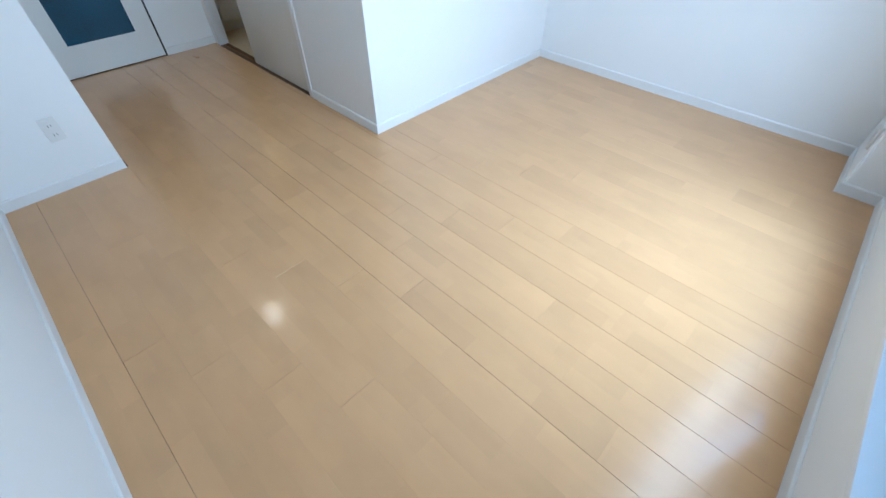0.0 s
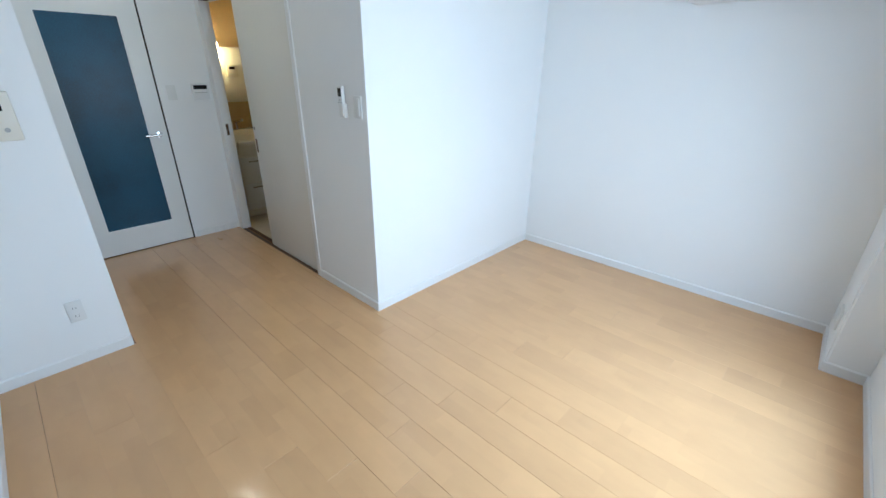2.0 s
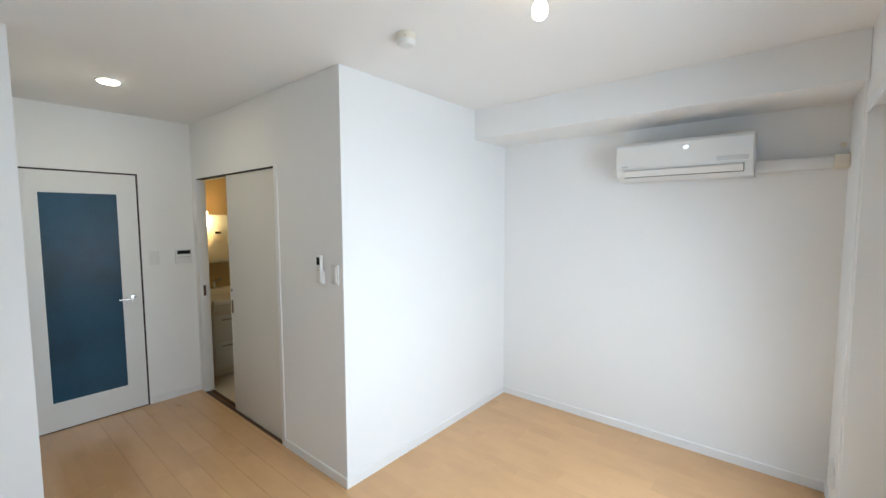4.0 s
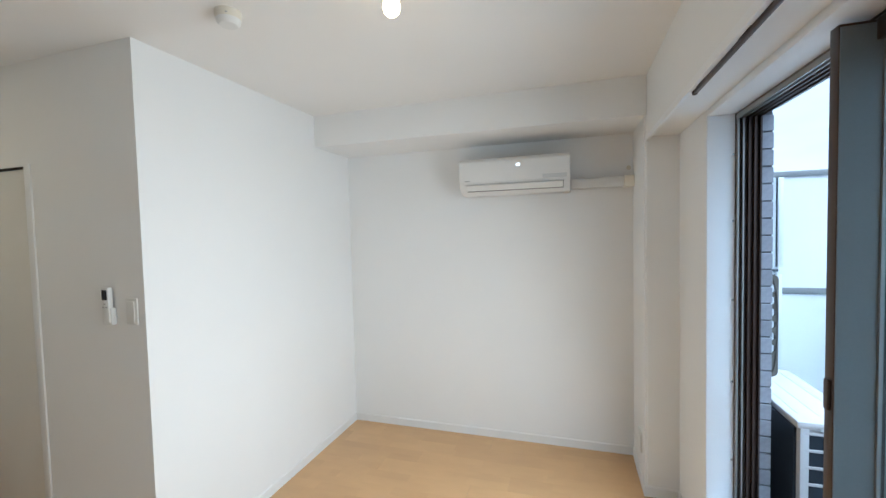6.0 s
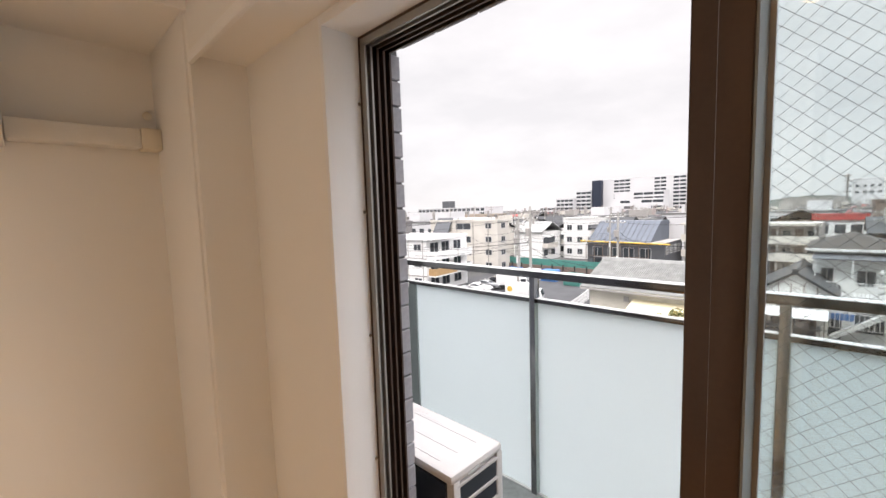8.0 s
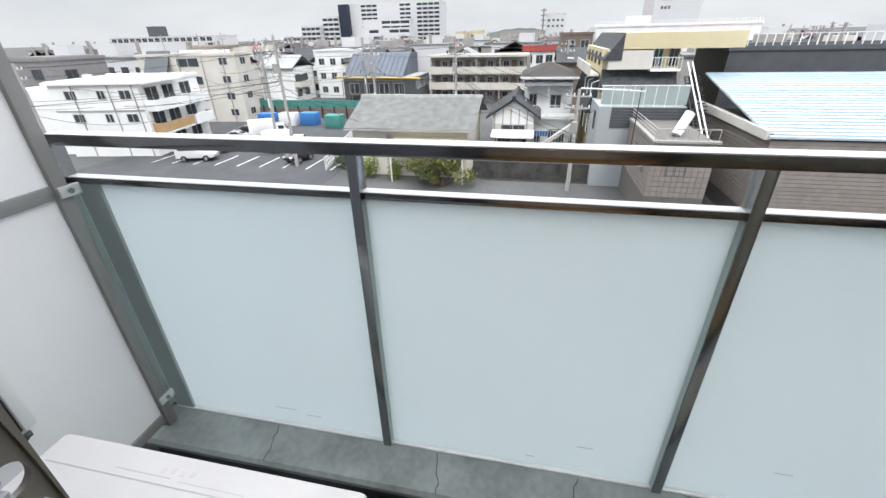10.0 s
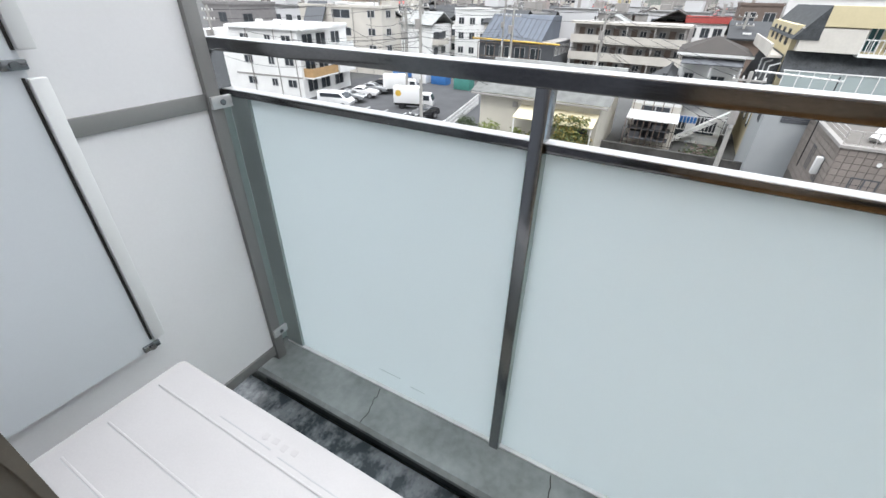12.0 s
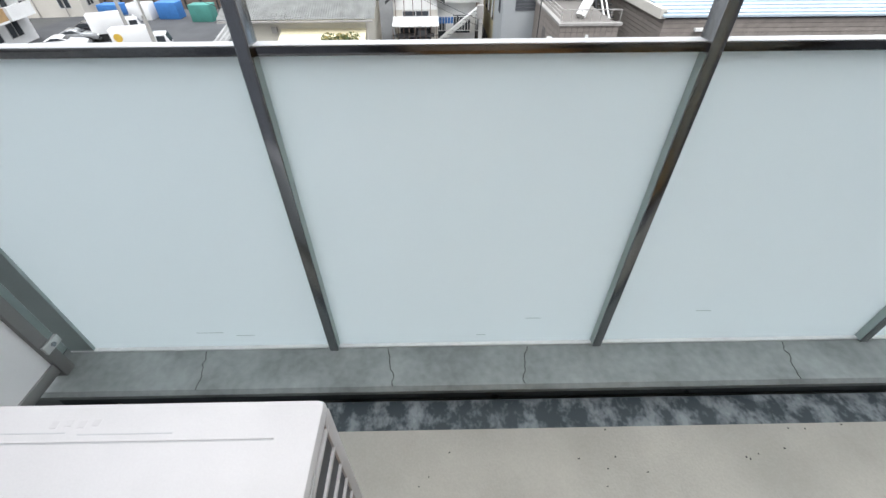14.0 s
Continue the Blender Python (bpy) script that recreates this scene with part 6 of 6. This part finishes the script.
for k in range(9):
    structure("bay_line", boxes((35.5, 35.6 + 3.6, 40.5 - 2.5 * k, 40.62 - 2.5 * k, Z, Z + 0.006)), M_STEELW, "painted white bay line", "road marking")
fe = thing("white_fence", (35.5, 21, Z), "white metal fence along the parking lot", "fence", "")
for k in range(26):
    f = k / 25
    part("post", boxes((35.4 + 12 * f - 0.03, 35.4 + 12 * f + 0.03, 20.9 + 2.4 * f, 20.96 + 2.4 * f, Z, Z + 1.25)), M_STEELW, fe, smooth=False)
for w in (0.35, 0.75, 1.15):
    part("rail", tubes(((35.4, 20.93, Z + w), (47.4, 23.33, Z + w), 0.035), n=6), M_STEELW, fe)
nf = thing("green_net_fence", (63, 40, GROUND), "green net fence with dark posts behind the lot", "fence")
part("net", boxes((63.0, 63.1, 28, 52, GROUND + 0.8, GROUND + 2.4)), M_NET, nf, smooth=False)
part("lower_board", boxes((61.4, 61.5, 28, 54, GROUND, GROUND + 1.5)), M_BROWN, nf, smooth=False)
for k in range(13):
    part("post", boxes((61.2, 61.35, 28 + 2 * k, 28.15 + 2 * k, GROUND, GROUND + 1.8)), M_CABLE, nf, smooth=False)


def utility_pole(x, y, top, label):
    u = thing("utility_pole", (x, y, GROUND), label, "utility pole", "utility poles")
    bm = bmesh.new()
    tube(bm, (x, y, GROUND), (x, y, top), 0.17, 0.11, 14)
    part("pole", bm, M_CONC, u)
    for dz in (0.5, 1.3):
        part("cross_arm", boxes((x - 0.05, x + 0.05, y - 0.9, y + 0.9, top - dz - 0.05, top - dz + 0.05)), M_CONC, u, smooth=False)
        for dy in (-0.8, -0.3, 0.3, 0.8):
            part("insulator", tubes(((x, y + dy, top - dz + 0.05), (x, y + dy, top - dz + 0.22), 0.05), n=8), M_STEELW, u)
    part("transformer", tubes(((x - 0.35, y + 0.1, top - 3.0), (x - 0.35, y + 0.1, top - 2.2), 0.24), n=14), M_BAND, u)
    part("sign", boxes((x - 0.2, x - 0.17, y - 0.1, y + 0.1, GROUND + 4.2, GROUND + 5.2)), M_STEELW, u, "small white vertical sign", smooth=False)
    return u


POLES = [(36.3, 24.4, 1.9), (50.0, 20.9, 1.0), (50.5, 11.2, 0.9), (31.5, 47.0, 0.2), (56.0, 39.0, 0.6), (62, -1.5, 0.6), (66.0, 46.5, 0.4), (44.5, 31.5, 0.2), (70.0, 30.0, 0.3), (33.0, -0.8, -2.0)]
for x, y, t_ in POLES:
    utility_pole(x, y, t_, "grey concrete utility pole with cross arms")


def cable(a, b, sag, r=0.016):
    a, b = Vector(a), Vector(b)
    pts = [a.lerp(b, i / 10) - Vector((0, 0, sag * 4 * (i / 10) * (1 - i / 10))) for i in range(11)]
    return solo("overhead_cable", strand(pts, r), M_CABLE, "thin black overhead cable between poles", "cable", group="overhead cables")


for i, j in ((0, 1), (1, 2), (0, 3), (0, 4), (2, 5), (4, 6), (0, 7), (7, 4), (1, 8), (8, 6), (2, 9)):
    (x0, y0, t0), (x1, y1, t1) = POLES[i], POLES[j]
    for dz, dy in ((0.4, -0.6), (0.4, 0.6), (1.2, 0.2), (3.2, 0.0), (3.6, 0.0)):
        cable((x0, y0 + dy, t0 - dz), (x1, y1 + dy, t1 - dz), 0.35)
for a, b in (((36.3, 24.4, -2.2), (35.2, 15.0, -5.3)), ((36.3, 24.4, -2.0), (36.0, 42.0, -4.0)), ((36.3, 24.4, -1.8), (20, 62, -3.0)), ((50.5, 11.2, -1.6), (46, 1.0, -3.0)), ((50.0, 20.6, -1.5), (72, 26, -4.0)), ((36.3, 24.4, -3.0), (41, 6, -5.0)), ((36.3, 24.4, -2.6), (37, 50, -2.4)), ((36.3, 24.4, -3.4), (56, 52, -2.0)), ((50.5, 11.2, -2.2), (41, 4, -4.6)), ((50.5, 11.2, -2.0), (80, 14, -3.5)), ((56, 39, -2.0), (84, 40, -3.0)), ((56, 39, -1.6), (57, 47, -2.5)), ((44.5, 31.5, -2.6), (36.6, 44, -4.4)), ((33.0, -0.8, -3.2), (39, -3.2, -4.0)), ((33.0, -0.8, -2.8), (46, 1.0, -4.4))):
    cable(a, b, 0.5, 0.02)

rng = random.Random(21)
for k in range(14):
    x0, y0, t0 = POLES[k % 5]
    az = rng.uniform(0, 2 * math.pi)
    reach = rng.uniform(8, 16)
    cable((x0, y0, t0 - rng.uniform(2.0, 4.5)), (x0 + 3 + reach * abs(math.cos(az)), y0 + reach * math.sin(az), t0 - rng.uniform(3.5, 5.5)), rng.uniform(0.3, 0.9), 0.018)

# roof aerial
an = thing("tv_aerial", (29.6, -0.6, -6), "long dark television aerial on a mast", "aerial")
part("mast", tubes(((30, -4.2, -6.2), (30, -4.2, -1.6), 0.03), n=8), M_CABLE, an)
part("boom", tubes(((30, -0.6, -1.62), (30, -4.4, -1.8), 0.045), n=8), M_STEELW, an)
for k in range(5):
    part("element", tubes(((29.6, -2.6 - 0.4 * k, -1.72), (30.4, -2.6 - 0.4 * k, -1.72), 0.012), n=6), M_CABLE, an)


structure("dark_yard", boxes((34.8, 41.0, -2.8, 6.4, GROUND, GROUND + 0.03)), mat("dark_garden_soil", (0.035, 0.033, 0.03), 0.95, var=0.4, scale=1.5, bscale=10), "dark littered yard behind the garden wall", "yard")
# ---------- shrubs ----------
def shrub(name, x, y, z, rx, ry, rz, count, label, cols, seed):
    s_ = thing(name, (x, y, z), label, "shrub")
    r_ = random.Random(seed)
    bm = bmesh.new()
    for k in range(9):
        a = 2 * math.pi * k / 9
        tube(bm, (x, y, z), (x + rx * 0.6 * math.cos(a), y + ry * 0.6 * math.sin(a), z + rz * r_.uniform(0.7, 1.5)), 0.05, 0.015, 6)
    part("stems", bm, M_BROWN, s_)
    hubs = [(x + rx * r_.uniform(-0.75, 0.75), y + ry * r_.uniform(-0.8, 0.8), z + rz * r_.uniform(0.4, 1.75), r_.uniform(0.3, 0.65)) for _ in range(34)]
    for ci, c_ in enumerate(cols):
        verts, faces = [], []
        for _ in range(count // len(cols)):
            hx, hy, hz, hr = r_.choice(hubs)
            v_ = Vector((r_.gauss(0, 1), r_.gauss(0, 1), r_.gauss(0, 1))).normalized() * hr * r_.uniform(0.5, 1.1)
            c0 = Vector((hx, hy, hz)) + v_
            a = Vector((r_.gauss(0, 1), r_.gauss(0, 1), r_.gauss(0, 0.6))).normalized()
            b = a.cross(Vector((r_.gauss(0, 1), r_.gauss(0, 1), r_.gauss(0, 1)))).normalized()
            l_, w_ = r_.uniform(0.09, 0.17), r_.uniform(0.035, 0.06)
            k = len(verts)
            verts += [c0 - a * l_, c0 + b * w_, c0 + a * l_, c0 - b * w_]
            faces.append((k, k + 1, k + 2, k + 3))
        me = bpy.data.meshes.new("leaves")
        me.from_pydata([tuple(v_ - Vector((x, y, z))) for v_ in verts], [], faces)
        me.materials.append(c_)
        lf = new("leaves", me)
        lf.parent = s_
        lf["kind"] = "stuff"
    return s_


M_LEAF1 = mat("olive_leaf", (0.10, 0.12, 0.035), 0.55, var=0.35, scale=3)
M_LEAF2 = mat("dark_leaf", (0.045, 0.07, 0.025), 0.5, var=0.3, scale=3)
M_LEAF3 = mat("yellowed_leaf", (0.26, 0.19, 0.05), 0.6, var=0.3, scale=3)
M_LEAF4 = mat("lime_leaf", (0.20, 0.26, 0.04), 0.55, var=0.2, scale=3)
shrub("garden_shrub", 32.6, 9.2, GROUND, 1.4, 3.0, 1.75, 6400, "large olive shrub with yellowing leaves", (M_LEAF1, M_LEAF2, M_LEAF1, M_LEAF3), 3)
shrub("small_shrub", 34.0, 16.2, GROUND, 0.5, 0.6, 0.9, 700, "small lime-green shrub by the house", (M_LEAF4, M_LEAF1), 5)
shrub("small_shrub", 34.0, 13.6, GROUND, 0.4, 0.5, 0.8, 600, "small lime-green shrub by the house", (M_LEAF4, M_LEAF1), 6)
shrub("dark_shrub", 36.6, 19.6, GROUND, 0.7, 0.8, 0.6, 700, "dark clipped shrub by the fence", (M_LEAF2,), 7)
shrub("garden_shrub", 36.6, 0.2, GROUND, 0.9, 1.4, 0.9, 1500, "bare thin shrub behind the garden wall", (M_LEAF2, M_BROWN), 8)

# ---------- pieces: floor planks ----------
floor_ob = bpy.data.objects["floor"]
PLANK = {}


def plank(x0, x1, y0, y1):
    key = (round(x1 - x0, 3), round(y1 - y0, 3))
    if key not in PLANK:
        lx, ly = key
        bm = boxes((0, lx, 0, ly, -0.012, 0))
        top = [e for e in bm.edges if all(v.co.z > -0.001 for v in e.verts)]
        bmesh.ops.bevel(bm, geom=top, offset=0.0005, segments=1, affect="EDGES")
        PLANK[key] = finish("plank", bm, M_PLANK)
    ob = new("plank", PLANK[key])
    ob.location = (x0, y0, 0)
    ob.parent = floor_ob
    return ob


GAP = 0.00025
rng = random.Random(4)
y, row = -0.04, 0
while y < Y_N:
    ya, yb = max(y, Y_S), min(y + 0.15, Y_N)
    start = {8: 0.32 - 1.818, 12: 0.83 - 1.818}.get(row, -0.2 - 1.818 * ((row * 0.37) % 1.0))

    def run(xa, xe, y0, y1):
        cuts = sorted(c for c in (start + 0.909 * k for k in range(-6, 8)) if xa + 0.08 < c < xe - 0.08)
        edges = [xa] + cuts + [xe]
        for a, b in zip(edges, edges[1:]):
            plank(a + GAP, b - GAP, y0 + GAP, y1 - GAP)

    xe = X_WIN if ya < 3.143 else 0.80
    if yb <= 0.57:
        run(X_HALL, xe, ya, yb)
    elif ya < BY:
        run(X_ENT, xe if yb <= BY else BX, ya, min(yb, BY))
        if yb > BY:
            run(BX, xe, ya, yb)
    else:
        run(BX, xe, ya, yb)
    y += 0.15
    row += 1

# ---------- pieces: wall tiles round the window opening ----------
wall_ob = bpy.data.objects["facade_wall"]
TILES = {}


def tile(key, dims, at):
    if key not in TILES:
        bm = boxes(dims)
        bmesh.ops.bevel(bm, geom=list(bm.edges), offset=0.0015, segments=1, affect="EDGES")
        TILES[key] = finish("tile", bm, M_TILE)
    ob = new("tile", TILES[key])
    ob.location = at
    ob.parent = wall_ob
    return ob


PITCH = 0.0762
for i in range(25):
    z = 0.335 + PITCH * i
    if z + 0.03 < OZ1:
        tile("reveal", (0, 0.046, 0, 0.010, -0.0345, 0.0345), (1.190, OY1 - 0.010 - 0.012, z))
for i in range(12):
    yy = OY1 - 0.10 - 0.15 * i
    if yy > OY0:
        tile("head", (0, 0.054, -0.072, 0.072, 0, 0.010), (1.190, yy, OZ1 - 0.018))
for i in range(34):
    z = 0.25 + PITCH * i
    for j in range(4):
        yy = OY1 - 0.010 + 0.118 + 0.232 * j + (0.116 if i % 2 else 0)
        if yy < 3.58:
            tile("face", (0, 0.010, -0.113, 0.113, -0.0345, 0.0345), (1.203, yy, z))
